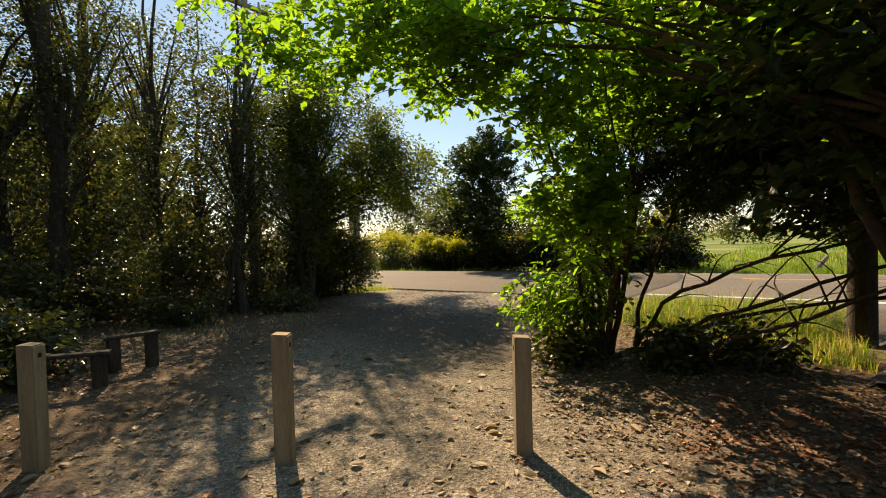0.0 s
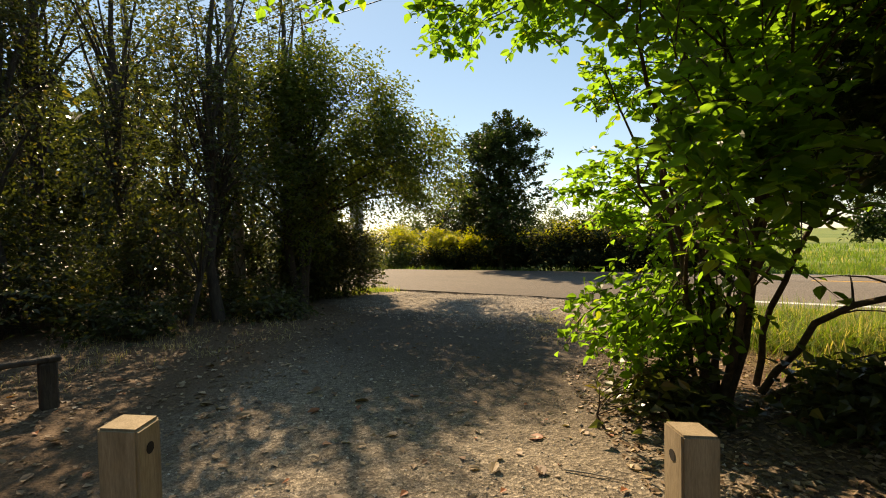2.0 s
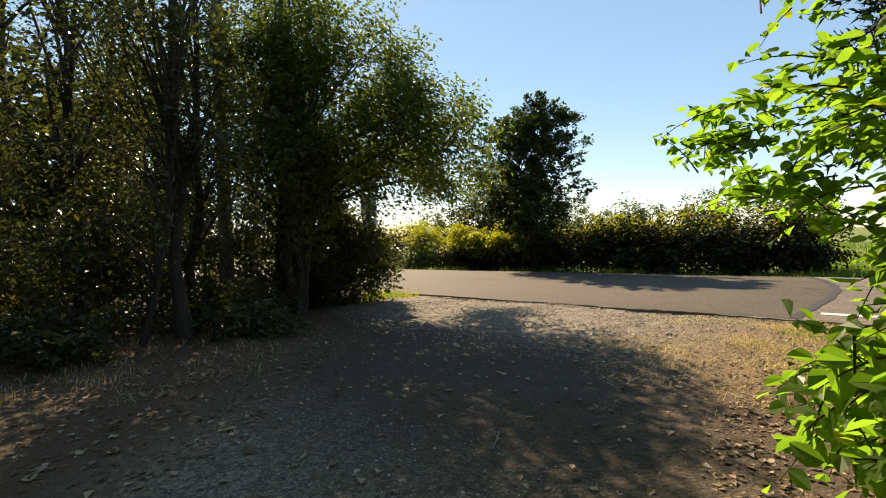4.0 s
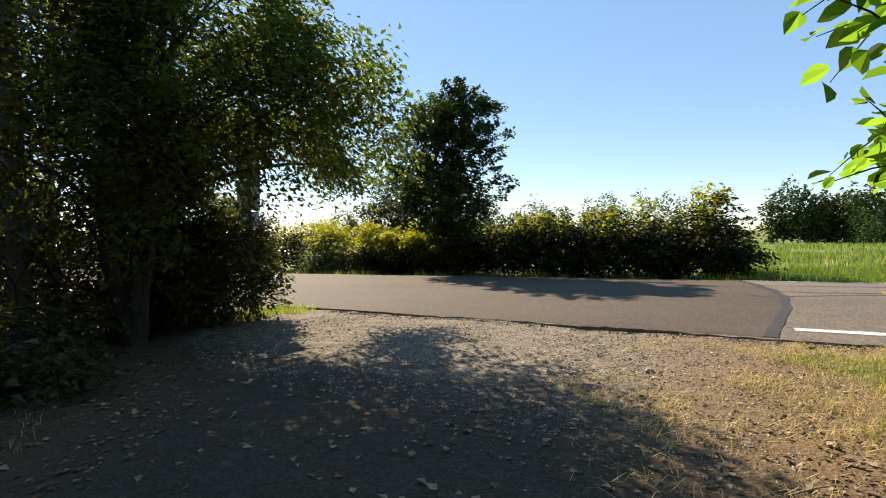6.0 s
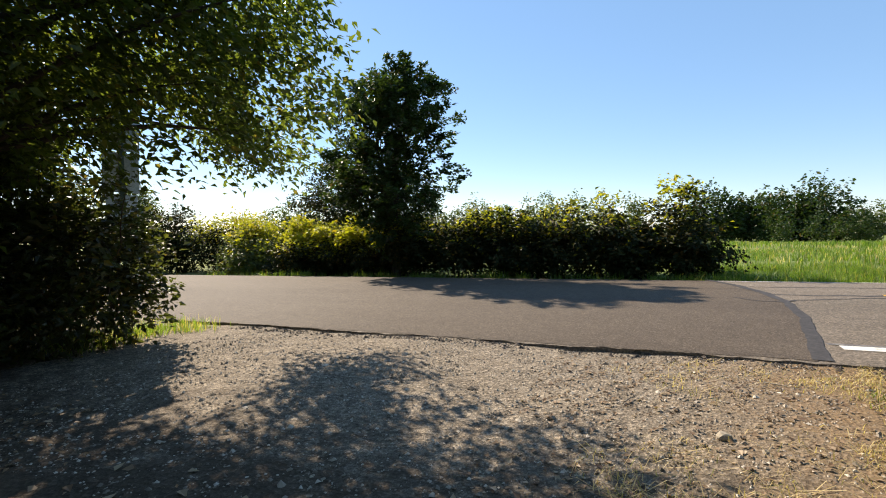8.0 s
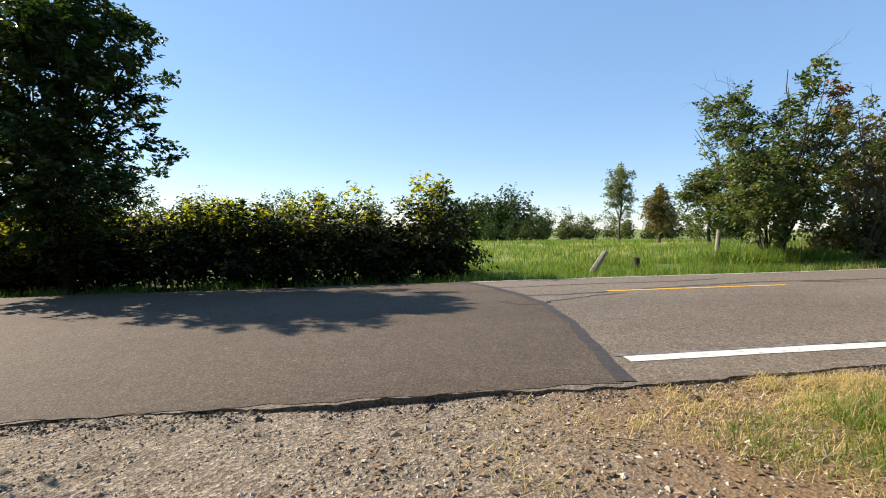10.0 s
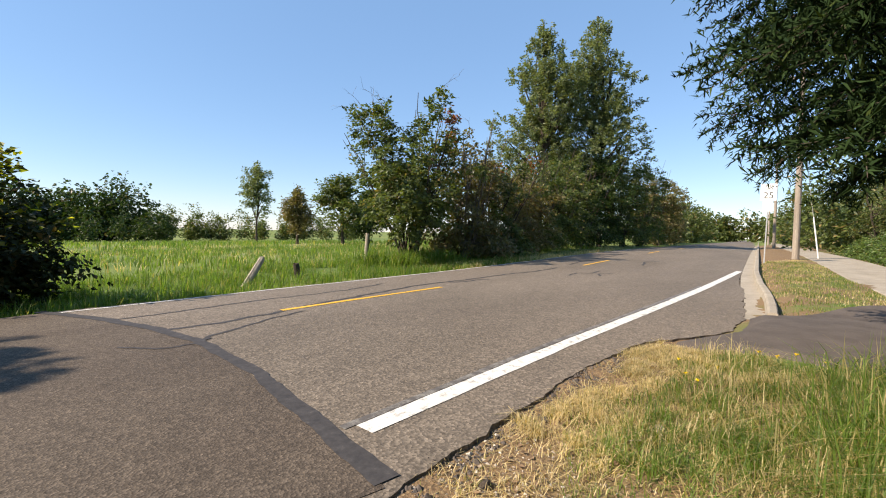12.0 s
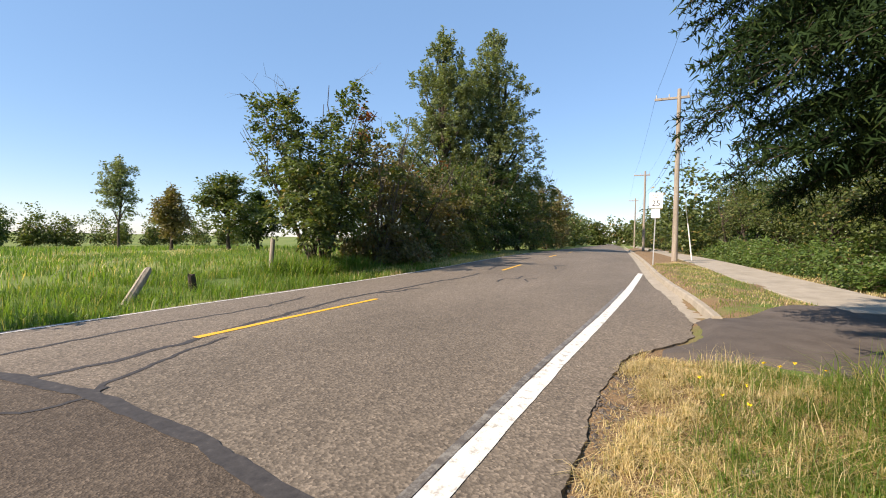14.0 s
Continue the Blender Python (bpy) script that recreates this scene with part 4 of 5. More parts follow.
# trees in and beyond the field
for k, (x, y, h, r, mt) in enumerate([(31, 78, 12.5, 2.6, LEAF_GREY), (27.5, 62, 7.0, 1.8, LEAF_BROWN), (23.5, 48, 7.0, 2.8, LEAF_MIX), (28.5, 50, 6.0, 2.4, LEAF_DARK)]):
    tree("field_tree", ["slim pale poplar standing in the field", "half-dead ivy-clad snag in the field", "round green tree at the field edge", "dark green tree at the field edge"][k], (x, y), h, 0.16,
         [(0, 0, h * 0.55, r, r, h * 0.38), (0, 0, h * 0.82, r * 0.45, r * 0.45, h * 0.2)], 210, 26, 0.3, mt, 220 + k, BARK, 0.45, 1, 24, floor=0.4)


def far_wood(name, label, x0, y0, x1, y1, n, h0, h1, mat, seed, width=8, many=38, leaf=0.05):
    """A far belt of trees, too many to count."""
    rng = np.random.default_rng(seed)
    pts = []
    for k in range(n):
        u = (k + rng.uniform(0, 1)) / n
        x, y = x0 + (x1 - x0) * u + rng.normal(0, width * 0.4), y0 + (y1 - y0) * u + rng.normal(0, width * 0.4)
        h = rng.uniform(h0, h1)
        z = float(gz(x, y))
        c = in_blobs(rng, [(x, y, z + h * 0.52, h * 0.26, h * 0.26, h * 0.46), (x, y, z + h * 0.25, h * 0.32, h * 0.32, h * 0.26)], many)
        pts.append((c[:, None] + rng.normal(0, h * 0.045, (many, 11, 3))).reshape(-1, 3))
    pts = np.concatenate(pts)
    v, f = leaf_cloud(rng, pts, (h0 + h1) * leaf, 0.3)
    tagged(fast(name, v, f, mat), label, "woodland", kind="stuff")


far_wood("far_woodland", "dark belt of tall trees beyond the field", 10, 150, 38, 150, 26, 12, 17, LEAF_DARK, 300, many=60, leaf=0.032)
far_wood("far_woodland", "dark mass of trees at the end of the field", 21, 110, 30, 112, 8, 5, 8, LEAF_DARK, 301, many=60, leaf=0.032)
far_wood("far_woodland", "low line of far trees along the horizon", 20, 190, 110, 150, 46, 8, 13, LEAF_MIX, 302, many=60, leaf=0.032)
far_wood("far_woodland", "far trees behind the hedge", -120, 130, -6, 165, 46, 10, 17, LEAF_MIX, 303, many=60, leaf=0.032)
far_wood("far_woodland", "trees along the far side of the distant road", 60, 31, 150, 42, 34, 7, 11, LEAF_MIX, 304, 4, 70, 0.03)
far_wood("far_woodland", "dark woodland closing the west", -34, -20, -30, 12, 26, 9, 13, LEAF_WOOD, 305)
far_wood("far_woodland", "dark woodland behind the starting place", -24, -16, 24, -14, 30, 9, 13, LEAF_WOOD, 306)
far_wood("far_woodland", "trees along the pavement in the distance", 46, 8, 180, 22, 44, 6, 10, LEAF_MIX, 307, 5, 70, 0.03)
far_wood("far_woodland", "trees where the road ends", 180, 20, 190, 60, 20, 9, 14, LEAF_MIX, 308, 5)
far_wood("far_woodland", "dark trees closing the ground south of the pavement", 6, -3, 62, 7, 30, 5, 8, LEAF_DARK, 309, 4)

# bramble bank and trees south of the pavement
for k in range(14):
    x = 4.0 + 2.5 * k
    h = 1.7 + 0.3 * math.sin(k * 1.9)
    tree("bramble_bush", "rambling bright green bramble bank beside the pavement", (x, float(kerb_y(x)) - (6.0 if x > 8 else 7.4)), h, 0.02, [(0, 0, h * 0.4, 1.8, 1.5, h * 0.6)], 160, 21, 0.13, LEAF_IVY, 320 + k, TWIG, 0.25, 5, 20, group="bramble bank", category="bush", splay=0.5)
for k, (x, h) in enumerate([(15, 6.0), (21, 6.5), (27, 7.0), (34, 7.0), (41, 7.5)]):
    tree("pavement_tree", "leafy green tree behind the bramble bank", (x, float(kerb_y(x)) - 7.6), h, 0.12, [(0, 0, h * 0.6, 2.4, 2.3, h * 0.38)], 260, 30, 0.14, LEAF_MIX, 340 + k, BARK, 0.4, 2, 26, group="pavement trees", floor=1)


# ---- posts, rail, poles, signs ----
def bollard(base, h, w, turn, label, hole=True):
    root = empty("bollard", label, "bollard", "wooden bollards", gp(base[0], base[1]))
    root.rotation_euler = (0, 0, turn)
    bm = bmesh.new()
    box(bm, (-w / 2, -w / 2, -0.1), (w / 2, w / 2, h), 0.008, 2)
    for v in bm.verts:
        if v.co.z > h - 0.02:
            v.co.z += 0.012 * math.sin(v.co.x * 60)
    part("post", bm, POST_WOOD, root)
    if hole:
        for sx in (-1, 1):
            bm = bmesh.new()
            rod(bm, (sx * (w / 2 - 0.012), 0, h - 0.09), (sx * (w / 2 + 0.002), 0, h - 0.09), 0.02, sides=16)
            part("bolt_hole", bm, HOLE, root, "dark drilled hole")
    return root


bollard((-1.80, 3.38), 0.95, 0.132, radians(39), "square weathered timber bollard at the track entrance")
bollard((-3.28, 2.16), 1.03, 0.132, radians(39), "square weathered timber bollard at the track entrance")
bollard((-4.85, 0.95), 1.0, 0.132, radians(39), "square weathered timber bollard beside the bushes")


def low_rail(a, b, h, label):
    root = empty("low_rail", label, "rail", at=gp(*a))
    d = Vector((b[0] - a[0], b[1] - a[1], 0))
    for u in (0.06, 0.94):
        bm = bmesh.new()
        c = d * u
        box(bm, (c.x - 0.07, c.y - 0.07, -0.1), (c.x + 0.07, c.y + 0.07, h - 0.05), 0.015)
        part("post", bm, BARK, root)
    bm = bmesh.new()
    box(bm, (-0.08, -0.07, h - 0.05), (d.length + 0.08, 0.07, h + 0.0), 0.012)
    bmesh.ops.transform(bm, matrix=Matrix.Rotation(math.atan2(d.y, d.x), 4, 'Z'), verts=bm.verts)
    part("plank", bm, BARK, root)


low_rail((-7.5, 2.3), (-7.4, 2.8), 0.5, "dark low wooden barrier stump rail among leaves")
low_rail((-7.2, 1.4), (-6.8, 2.0), 0.45, "dark low wooden barrier stump rail among leaves")


def fence_post(base, h, w, lean, turn, label, mat=GREY_WOOD):
    root = empty("fence_post", label, "post", "old fence posts", gp(base[0], base[1], -0.1))
    root.rotation_euler = (0, lean, turn)
    bm = bmesh.new()
    rod(bm, (0, 0, 0), (0, 0, h + 0.1), w / 2, w / 2 * 0.85, 9)
    r = random.Random(int(h * 100))
    for v in bm.verts:
        v.co.x += r.uniform(-0.012, 0.012)
        v.co.y += r.uniform(-0.012, 0.012)
        if v.co.z > h:
            v.co.z += r.uniform(-0.05, 0.03)
    part("post", bm, mat, root)


fence_post((0.25, 22.6), 0.88, 0.19, radians(37), radians(10), "leaning silver-grey timber post in tall grass")
fence_post((6.0, 24.6), 1.15, 0.16, radians(5), radians(0), "upright weathered fence post in tall grass")
fence_post((2.1, 23.0), 0.42, 0.2, radians(-8), radians(0), "short rotten dark post stump in tall grass", BARK)


SIGN_WHITE, _t, _b = material("white_sign_sheeting", 0.4)
_b.inputs["Base Color"].default_value = (0.78, 0.78, 0.76, 1)


def utility_pole(x, y, h, label):
    root = empty("utility_pole", label, "utility pole", "utility poles", gp(x, y, -0.1))
    bm = bmesh.new()
    rod(bm, (0, 0, 0), (-0.1, 0, h), 0.16, 0.10, 12)
    part("pole", bm, POLE_WOOD, root)
    bm = bmesh.new()
    box(bm, (-0.16, -0.55, h - 0.55), (-0.04, 1.25, h - 0.42), 0.01)
    part("crossarm", bm, POLE_WOOD, root)
    for yy in (-0.45, 0.5, 1.15):
        bm = bmesh.new()
        rod(bm, (-0.1, yy, h - 0.42), (-0.1, yy, h - 0.22), 0.045, 0.03, 8)
        part("insulator", bm, STEEL, root)
    return root


POLES = [(-66, 9.6, 10.5), (-13.65, 8.14, 9.8), (24, 12.6, 9.7), (56, 16.0, 9.7), (92, 19.6, 9.7)]
for x, y, h in POLES[1:]:
    utility_pole(x, y, h, "weathered wooden utility pole with a crossarm")


def guy_wire(x, y, h):
    g = gp(x, y)
    root = empty("guy_wire", "slanted steel guy wire with a pale guard beside the utility pole", "guy wire", at=gp(x + 0.9, y - 0.9))
    o = Vector(root.location)
    top = Vector((g[0] - 0.08, g[1], g[2] + h)) - o
    bm = bmesh.new()
    rod(bm, (0, 0, -0.05), top, 0.012, 0.012, 6)
    part("wire", bm, STEEL, root)
    bm = bmesh.new()
    rod(bm, top * 0.01, top * 0.30, 0.035, 0.03, 8)
    part("guard", bm, SIGN_WHITE, root, "pale plastic guard tube")


def cable(a, b, sag, r, label):
    a, b = np.array(a), np.array(b)
    u = np.linspace(0, 1, 24)[:, None]
    p = a + (b - a) * u
    p[:, 2] -= sag * 4 * u[:, 0] * (1 - u[:, 0])
    v, f = tube(p, np.full(24, r), 5)
    tagged(fast("overhead_cable", v, f, WIRE, smooth=True), label, "cable", "overhead cables")


guy_wire(24.0, 12.6, 7.2)
for (x0, y0, h0), (x1, y1, h1) in zip(POLES[:-1], POLES[1:]):
    for dy, dz in ((-0.45, -0.22), (1.15, -0.22), (-0.15, -2.6), (-0.15, -3.0)):
        z0, z1 = float(gz(x0, y0)) + h0 + dz, float(gz(x1, y1)) + h1 + dz
        cable((x0 - 0.1, y0 + dy, z0), (x1 - 0.1, y1 + dy, z1), 0.5, 0.006 if dz > -1 else 0.011, "thin black overhead power cable along the road")


def lettering(text, size, at, mat, parent, name="lettering"):
    cu = bpy.data.curves.new(name, 'FONT')
    cu.body, cu.size, cu.align_x, cu.align_y, cu.extrude = text, size, 'CENTER', 'CENTER', 0.001
    ob = new(name, cu)
    dg = bpy.context.evaluated_depsgraph_get()
    me = bpy.data.meshes.new_from_object(ob.evaluated_get(dg))
    bpy.data.objects.remove(ob)
    me.materials.clear()
    me.materials.append(mat)
    o = new(name, me)
    o.parent = parent
    o.matrix_basis = Matrix.Translation(at) @ Euler((radians(90), 0, 0)).to_matrix().to_4x4()
    return o


def speed_sign(x, y, turn, s=1.0):
    root = empty("speed_sign", "white speed limit sign on a slim steel post", "road sign", at=gp(x, y, -0.1))
    root.rotation_euler = (0, radians(1.2), turn)
    bm = bmesh.new()
    box(bm, (-0.025, 0.0, 0), (0.025, 0.025, 3.68), 0.004)
    part("post", bm, STEEL, root)
    bm = bmesh.new()
    box(bm, (-0.305, -0.006, 2.94), (0.305, 0.0, 3.70), 0.002)
    plate = part("plate", bm, SIGN_WHITE, root, "white rectangular sign plate")
    lettering("SPEED", 0.14, (0, -0.0075, 3.58), WIRE, plate)
    lettering("LIMIT", 0.14, (0, -0.0075, 3.45), WIRE, plate)
    lettering("25", 0.40, (0, -0.0075, 3.17), WIRE, plate)
    bm = bmesh.new()
    box(bm, (-0.19, -0.006, 2.46), (0.19, 0.0, 2.91), 0.002)
    part("lower_plate", bm, SIGN_WHITE, root, "small white plate below the sign")


speed_sign(20.0, 13.55, radians(-88))

SIGN_BACK = rough_material("weathered_sign_back", (0.30, 0.34, 0.36), (0.42, 0.46, 0.48), 3, rough=0.45, strength=0.08)
SIGN_BACK.node_tree.nodes["Principled BSDF"].inputs["Metallic"].default_value = 0.85
SIGN_GREEN = rough_material("green_sign_post", (0.05, 0.09, 0.08), (0.09, 0.14, 0.13), 4, rough=0.5, strength=0.1)


def sign_post(x, y):
    """Road signs seen from behind: a channel post with three plates that face west."""
    root = empty("road_sign", "grey backs of stacked road signs on a dark green steel post", "road sign", at=gp(x, y, -0.1))
    bm = bmesh.new()
    box(bm, (0.0, -0.012, 0), (0.012, 0.012, 3.6), 0.002)
    box(bm, (0.010, -0.04, 0), (0.016, -0.010, 3.6), 0.001)
    box(bm, (0.010, 0.010, 0), (0.016, 0.04, 3.6), 0.001)
    part("post", bm, SIGN_GREEN, root)
    for z0, z1, w in ((3.02, 3.62, 0.62), (2.36, 2.99, 0.58), (1.98, 2.33, 0.50)):
        bm = bmesh.new()
        box(bm, (-0.006, -w / 2, z0), (-0.002, w / 2, z1), 0.001)
        plate = part("plate", bm, SIGN_BACK, root, "weathered bare metal sign back")
        for z in (z0 + 0.08, z1 - 0.08):
            bm = bmesh.new()
            rod(bm, (-0.008, 0, z), (0.020, 0, z), 0.009, sides=8)
            part("bolt", bm, STEEL, plate)


sign_post(-13.15, 11.9)


# ---- grass, litter, stones ----
def blades(rng, at, height, width, lean=0.35, vary=0.5):
    """Grass blades: three bends each, narrowing to the tip."""
    n = len(at)
    az = rng.uniform(0, 2 * np.pi, n)
    d = np.stack([np.cos(az), np.sin(az), np.zeros(n)], 1)
    s = np.stack([-d[:, 1], d[:, 0], np.zeros(n)], 1)
    h = (height * (1 + rng.uniform(-vary, vary, n)))[:, None]
    w = (width * (1 + rng.uniform(-0.3, 0.5, n)))[:, None]
    l = np.abs(rng.normal(0, lean, n))[:, None] * h
    up = np.array([0, 0, 1.0])
    a0, a1 = at - s * w, at + s * w
    m = at + up * h * 0.55 + d * l * 0.35
    b0, b1 = m - s * w * 0.7, m + s * w * 0.7
    tip = at + up * (h - l * 0.35) + d * l
    v = np.stack([a0, a1, b1, b0, tip], 1).reshape(-1, 3)
    f = (np.array([(0, 1, 2), (0, 2, 3), (3, 2, 4)])[None] + (np.arange(n) * 5)[:, None, None]).reshape(-1, 3)
    return v, f


def scatter(rng, n, x0, x1, y0, y1, clump=0.0, per=12, keep=None):
    if clump:
        m = max(n // per, 1)
        c = np.stack([rng.uniform(x0, x1, m), rng.uniform(y0, y1, m)], 1)
        p = (c[:, None] + rng.normal(0, clump, (m, per, 2))).reshape(-1, 2)
    else:
        p = np.stack([rng.uniform(x0, x1, n), rng.uniform(y0, y1, n)], 1)
    if keep is not None:
        p = p[keep(p[:, 0], p[:, 1])]
    return np.column_stack([p, gz(p[:, 0], p[:, 1])])


def off_road(x, y):
    yy = y - bend(x)
    near = edge_y(x)
    return ((yy < near - 0.03) | (yy > FAR + 0.03)) & ~((x > 0.7) & (x < 3.85 + 1.75 * (1 - smooth(10.4, 11.9, y))) & (y > 6.4) & (y < 12.9)) & ~((x >= 5.5) & (y > kerb_y(x) - 4.25) & (y < kerb_y(x) - 2.1)) & ~((x >= 3.7) & (y > kerb_y(x) - 0.06) & (yy < 14))


def grass(label, n, x0, x1, y0, y1, h, w, mat, seed, clump=0.12, per=14, lean=0.4, keep=off_road):
    rng = np.random.default_rng(seed)
    v, f = blades(rng, scatter(rng, n, x0, x1, y0, y1, clump, per, keep), h, w, lean)
    tagged(fast("grass", v, f, mat), label, "grass", kind="stuff")


def verge_green(x, y):
    return off_road(x, y) & (y < 12.55 + 0.25 * np.sin(x * 2.3)) & (x > -3.3 + 0.5 * np.sin(y * 3.1) - 0.25 * (y - 11))


def verge_straw(x, y):
    return off_road(x, y) & (x > -3.9 + 0.4 * np.sin(y * 4))


def gold_band(x, y):
    return off_road(x, y) & (y > 12.1 + 0.3 * np.sin(x * 2.1)) & (x > -2.6)


grass("short dry straw grass on the verge", 17000, -4.4, 1.0, 9.2, 13.1, 0.05, 0.0024, GRASS_STRAW, 401, 0.13, 40, 1.8, verge_straw)
grass("pale golden straw tufts along the asphalt edge", 11500, -2.8, 1.15, 12.15, 13.1, 0.09, 0.0026, GRASS_STRAW, 402, 0.05, 190, 1.7, gold_band)
grass("lush green grass tufts on the verge", 8000, -3.0, 0.9, 9.4, 12.4, 0.16, 0.0034, GRASS_GREEN, 403, 0.09, 60, 1.5, verge_green)
grass("short green grass on the verge", 13000, -3.6, 0.9, 9.4, 12.7, 0.06, 0.003, GRASS_GREEN, 404, 0.16, 60, 1.0, verge_green)
grass("tall bright green grass clump", 9000, -2.6, 0.3, 8.8, 11.1, 0.42, 0.0044, GRASS_GREEN, 405, 0.14, 110, 1.3, verge_green)
grass("bleached straw tufts among the green grass", 5000, -3.2, 0.9, 10.4, 12.6, 0.10, 0.0026, GRASS_STRAW, 422, 0.06, 70, 1.7, verge_green)
grass("tall straw seed stalks on the verge", 1500, -2.8, 1.0, 9.4, 12.3, 0.24, 0.0022, GRASS_STRAW, 406, 0.10, 20, 0.9, verge_green)
grass("wispy yellow-green grass under the shrubs", 2000, -1.6, 4.0, 7.4, 9.8, 0.20, 0.0036, GRASS_STRAW, 407, 0.16, 22, 0.6)
grass("green grass under the shrubs", 10000, -1.6, 4.5, 7.2, 9.8, 0.20, 0.0038, GRASS_GREEN, 408, 0.16, 22, 0.6)
grass("mown grass strip beside the kerb", 16000, 3.8, 20, 9.9, 14.0, 0.07, 0.004, GRASS_GREEN, 409, 0.12, 20, 0.8)
grass("dry grass patches in the strip beside the kerb", 9000, 3.8, 22, 9.9, 14.0, 0.06, 0.004, GRASS_STRAW, 410, 0.2, 60, 0.9)
grass("dry grass at the foot of the bramble bank", 8000, 5.6, 22, 6.6, 9.6, 0.10, 0.005, GRASS_STRAW, 411, 0.2, 20, 0.8)
grass("tall green grass at the field edge", 22000, -4.6, 13, 20.9, 25.5, 0.27, 0.007, GRASS_FIELD, 412, 0.22, 60, 0.7)
grass("tall green meadow grass", 24000, -6, 32, 25, 48, 0.26, 0.014, GRASS_FIELD, 413, 0.5, 40, 0.7)
grass("pale seeding meadow grass", 2500, -6, 34, 26, 56, 0.30, 0.012, GRASS_STRAW, 414, 0.5, 18, 0.5)
grass("meadow grass farther off in the field", 9000, -6, 60, 48, 110, 0.5, 0.03, GRASS_FIELD, 415, 0.8, 18, 0.5)
grass("weedy green clump at the foot of the roadside shrub", 5000, 5.4, 9.2, 22.6, 24.2, 0.55, 0.012, GRASS_FIELD, 421, 0.2, 60, 0.8)
grass("roadside grass below the hedge", 2500, -22, -3.5, 20.75, 21.6, 0.28, 0.006, GRASS_FIELD, 416, 0.12, 18, 0.6)
grass("dry roadside grass below the shrubs", 9000, 6, 40, 20.8, 23.0, 0.22, 0.007, GRASS_STRAW, 417, 0.2, 18, 0.6)
grass("dry grass along the woodland edge", 1500, -11.6, -8.2, 2.6, 7.2, 0.09, 0.003, GRASS_STRAW, 418, 0.14, 22, 1.2, lambda x, y: (x * 0.8 + y * 0.6 < -2.9))
grass("grass at the corner shrub by the track mouth", 1500, -13.4, -12.2, 10.6, 12.9, 0.20, 0.004, GRASS_GREEN, 419, 0.12, 22, 0.6)


grass("flattened straw and clippings on the verge", 7000, -6.2, 0.6, 8.2, 13.0, 0.06, 0.0024, GRASS_STRAW, 420, 0.18, 40, 3.5, lambda x, y: off_road(x, y) & (x > -5.4 + 0.5 * np.sin(y * 3)))


def litter(label, n, x0, x1, y0, y1, size, seed, keep=None, mat=LITTER):
    rng = np.random.default_rng(seed)
    p = scatter(rng, n, x0, x1, y0, y1, keep=keep)
    p[:, 2] += 0.012
    v, f = leaf_cloud(rng, p, size, 0.0, 0.86, 0.72, heart=size > 0.1, vary=0.5, tilt=0.2)
    tagged(fast("fallen_leaves", v, f, mat), label, "leaf litter", kind="stuff")


def not_track(x, y):
    return off_road(x, y) & (np.abs(0.8 * x + 0.6 * y + 0.35) > 1.3)


litter("scattered pale fallen leaves on the gravel", 1500, -9, 2.5, 0.3, 9, 0.06, 431)
litter("large pale fallen leaves on the gravel", 230, -8.5, 2.5, 0.6, 5.2, 0.105, 437)
litter("brown leaf litter beside the track", 8000, -3.2, 3.5, 0.8, 6.4, 0.05, 432, not_track, LITTER_BROWN)
litter("brown leaf litter under the woodland", 6500, -12, -3.5, 0.0, 9.5, 0.05, 433, lambda x, y: 0.8 * x + 0.6 * y < -2.2, LITTER_BROWN)
litter("dry leaves on the straw verge", 4500, -6.5, 0.5, 8.0, 12.9, 0.04, 434, off_road, LITTER_BROWN)
litter("leaf litter at the shrub foot", 4000, -3.8, -0.8, 4.0, 9.5, 0.05, 435, not_track, LITTER_BROWN)


litter("rust-brown mulch and leaves on the low bank", 3000, -0.9, 1.8, 3.2, 5.8, 0.045, 436, lambda x, y: ((x - 0.25) / 1.2) ** 2 + ((y - 4.6) / 1.0) ** 2 < 1 + 0.4 * np.sin(x * 7) * np.sin(y * 6), LITTER_RED)


def pebbles(label, n, x0, x1, y0, y1, size, seed, keep=None, mat=STONE):
    rng = np.random.default_rng(seed)
    p = scatter(rng, n, x0, x1, y0, y1, keep=keep)
    base = np.array([(1, 0, 0), (-0.5, 0.87, 0), (-0.5, -0.87, 0), (0.2, 0.1, 0.8), (0.75, 0.7, 0.2), (-0.9, 0.05, 0.25)])
    fc = np.array([(0, 4, 3), (4, 1, 3), (1, 5, 3), (5, 2, 3), (2, 0, 3)])
    m = len(p)
    s = size * rng.lognormal(0, 0.45, m)[:, None, None]
    az = rng.uniform(0, 6.283, m)
    c, sn = np.cos(az)[:, None], np.sin(az)[:, None]
    b = base[None] * rng.uniform(0.6, 1.25, (m, 6, 3))
    v = np.stack([b[..., 0] * c - b[..., 1] * sn, b[..., 0] * sn + b[..., 1] * c, b[..., 2]], -1) * s + p[:, None]
    f = (fc[None] + (np.arange(m) * 6)[:, None, None]).reshape(-1, 3)
    tagged(fast("gravel", v.reshape(-1, 3), f, mat), label, "gravel", kind="stuff")


def track_only(x, y):
    return off_road(x, y) & (np.abs(0.8 * x + 0.6 * y + 0.35) < 2.2 + np.maximum(y - 8.5, 0) * 0.9)


pebbles("loose grey gravel where the track meets the road", 24000, -11.5, -2.6, 8.6, 13.15, 0.008, 451, track_only)
pebbles("fine gravel on the track", 15000, -9, 1.5, 0.8, 6.2, 0.0065, 452, track_only)
pebbles("coarse stones in the gravel", 500, -11, -3, 9, 13.1, 0.014, 453, track_only)


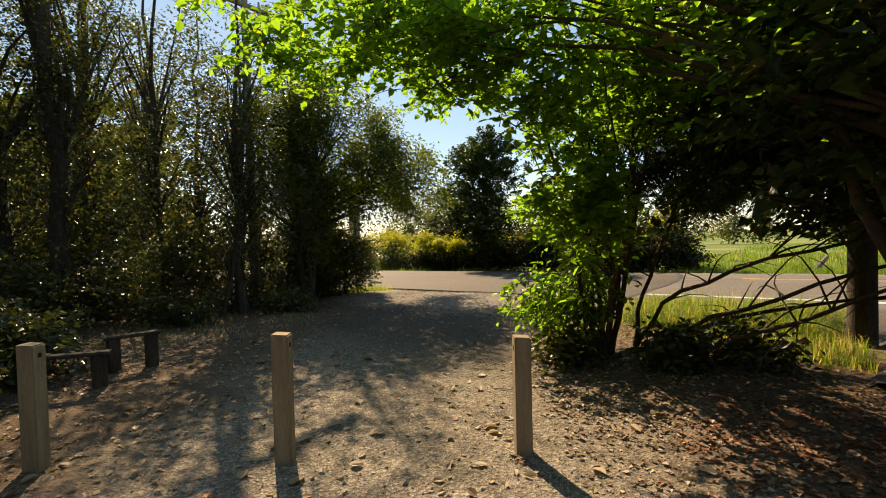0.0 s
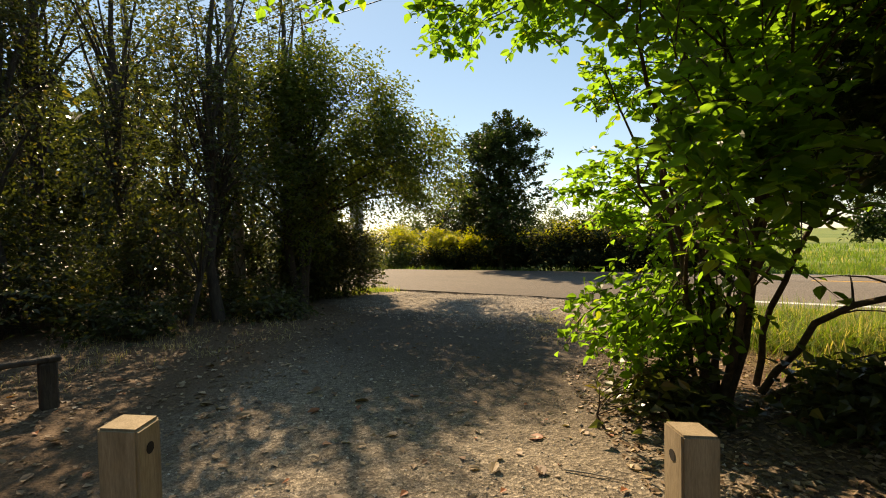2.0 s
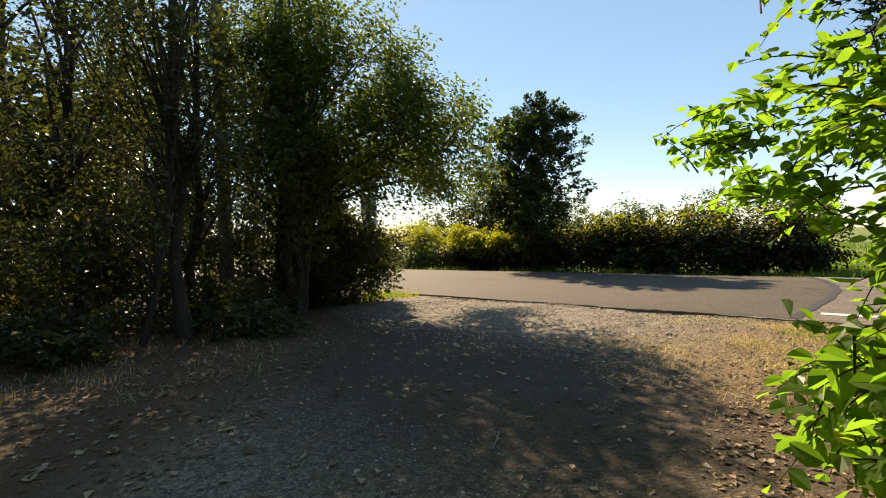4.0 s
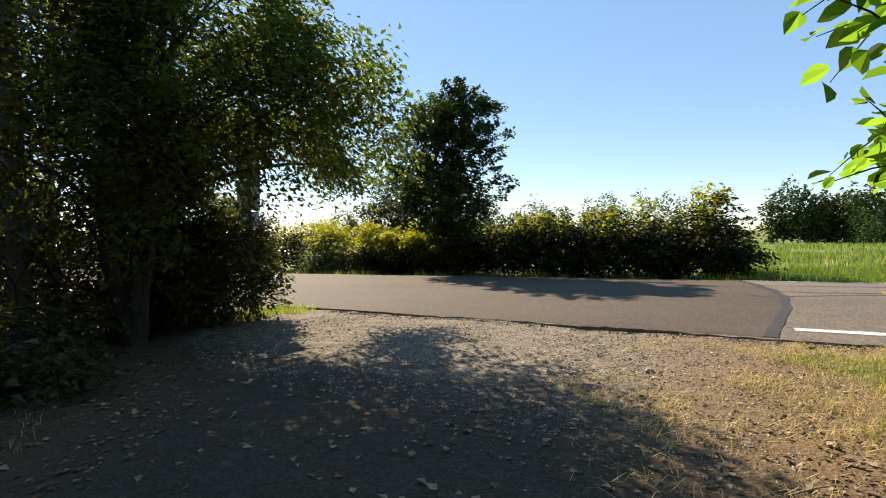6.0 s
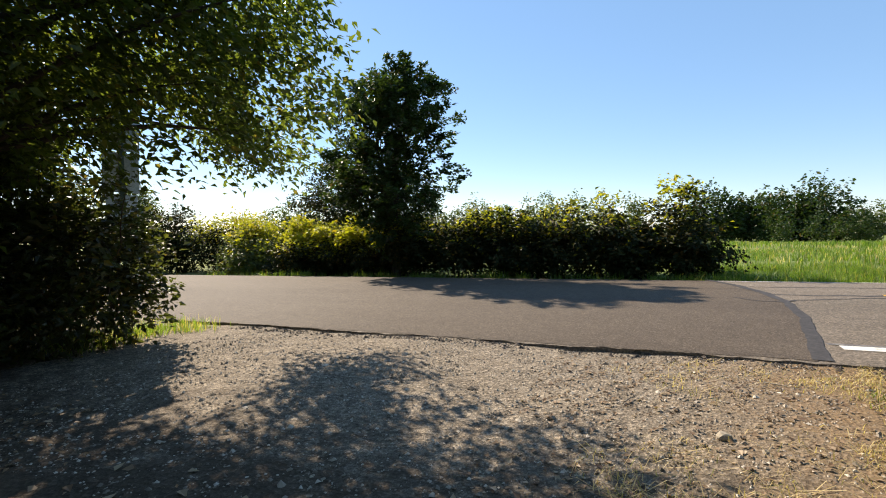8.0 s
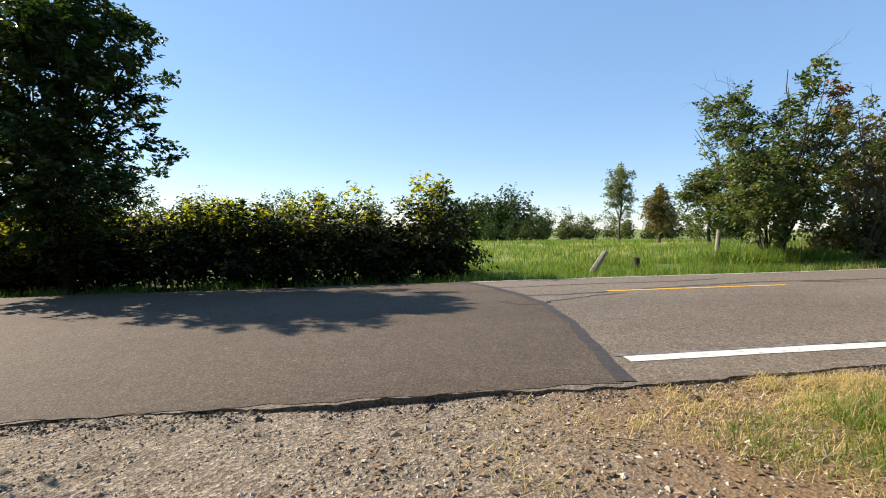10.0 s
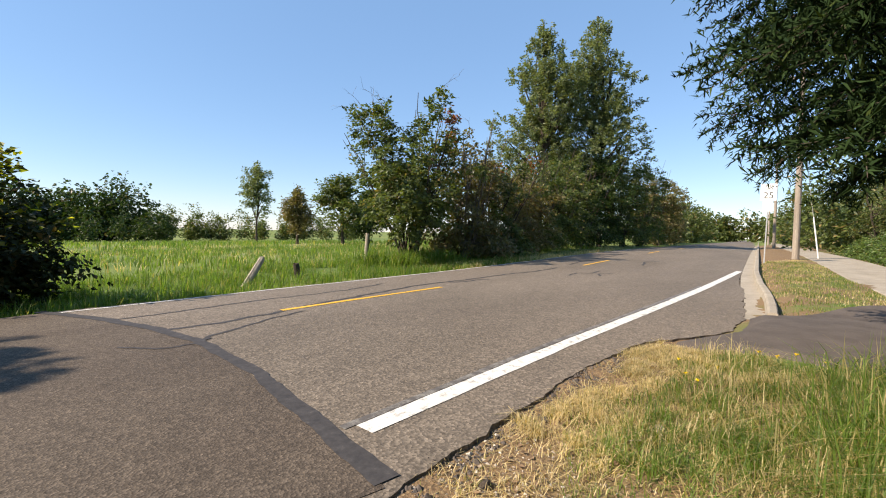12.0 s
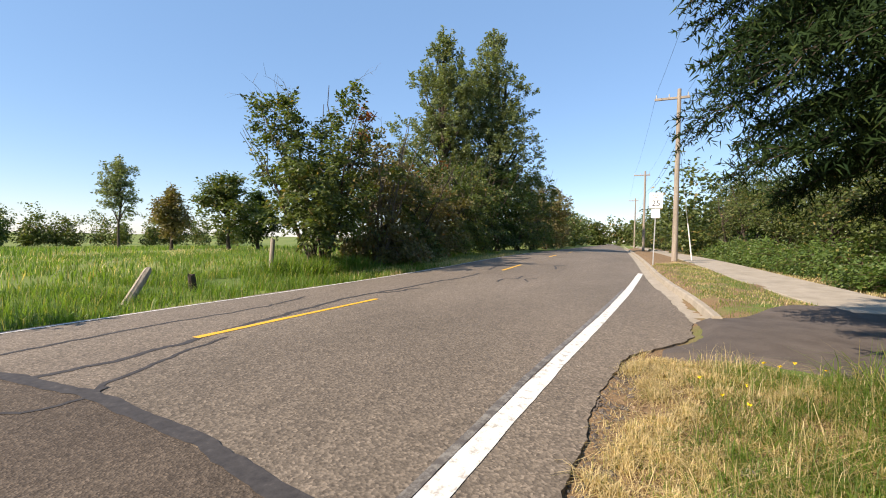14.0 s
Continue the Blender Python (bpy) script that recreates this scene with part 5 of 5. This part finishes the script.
pebbles("broken asphalt crumbs along the road edge", 3500, -12, 0.6, 12.9, 13.24, 0.012, 454, mat=DRIVE)


# ---- small single things ----
def rock(at, s, label, mat, seed):
    rng = random.Random(seed)
    bm = bmesh.new()
    bmesh.ops.create_icosphere(bm, subdivisions=2, radius=s)
    for v in bm.verts:
        k = 1 + 0.35 * noise.noise(v.co * (1.4 / s) + Vector((seed, 0, 0)))
        v.co = Vector((v.co.x * k, v.co.y * k * 0.8, v.co.z * k * 0.6))
    ob = part("stone", bm, mat)
    ob.location = gp(at[0], at[1], s * 0.25)
    tagged(ob, label, "stone")


rock((-1.95, 12.15), 0.06, "small pale stone half hidden in verge grass", CONCRETE, 3)
rock((-3.35, 12.75), 0.05, "dark clod of earth on the straw verge", BARK, 5)
rock((-5.0, 10.62), 0.05, "pale flat stone on the gravel", CONCRETE, 9)

FLOWER, _t, _b = material("yellow_petal", 0.6)
_b.inputs["Base Color"].default_value = (0.75, 0.55, 0.02, 1)


def flower(at, h, seed):
    rng = np.random.default_rng(seed)
    root = empty("wild_flower", "small yellow wild flower in the verge grass", "flower", "yellow flowers", gp(*at))
    v, f = tube(bowed((0, 0, 0), (0.02, 0.01, h), rng, 0.05, 4), [0.002] * 4, 4)
    fast("stem", v, f, GRASS_GREEN, root)
    pts = np.tile([[0.02, 0.01, h]], (12, 1)).astype(float)
    v, f = leaf_cloud(rng, pts, 0.022, -0.4, 0.3)
    fast("petals", v, f, FLOWER, root)


for k, (x, y) in enumerate([(0.35, 11.6), (0.5, 11.45), (0.25, 11.75), (-0.9, 12.2), (-0.6, 12.0), (-1.2, 12.05), (0.45, 11.2), (-0.5, 12.35)]):
    flower((x, y), 0.14 + 0.02 * (k % 3), 500 + k)


def dry_stick(at, length, turn, seed):
    rng = np.random.default_rng(seed)
    root = empty("dry_stick", "pale dry stick lying on the ground", "stick", "fallen sticks", gp(at[0], at[1], 0.012))
    root.rotation_euler = (0, 0, turn)
    p = bowed((-length / 2, 0, 0), (length / 2, 0, 0.015), rng, 0.06, 7)
    p[:, 2] = np.abs(p[:, 2]) * 0.4
    v, f = tube(p, np.linspace(0.007, 0.003, 7), 6)
    fast("stem", v, f, GREY_WOOD, root, smooth=True)
    v, f = tube(bowed(p[3], p[3] + np.array([0.08, 0.06, 0.02]), rng, 0.1, 4), np.linspace(0.004, 0.002, 4), 5)
    fast("side_twig", v, f, GREY_WOOD, root, smooth=True)


for k, (x, y, l, a) in enumerate([(-4.35, 12.0, 0.32, -0.5), (-3.3, 11.6, 0.25, 0.3), (-5.6, 11.2, 0.2, 1.1), (-2.2, 12.2, 0.22, -0.9), (-3.9, 8.6, 0.35, 0.8), (-5.0, 6.2, 0.3, 2.0), (-2.6, 4.6, 0.4, 0.2), (-0.9, 4.4, 0.5, -0.4)]):
    dry_stick((x, y), l, a, 540 + k)
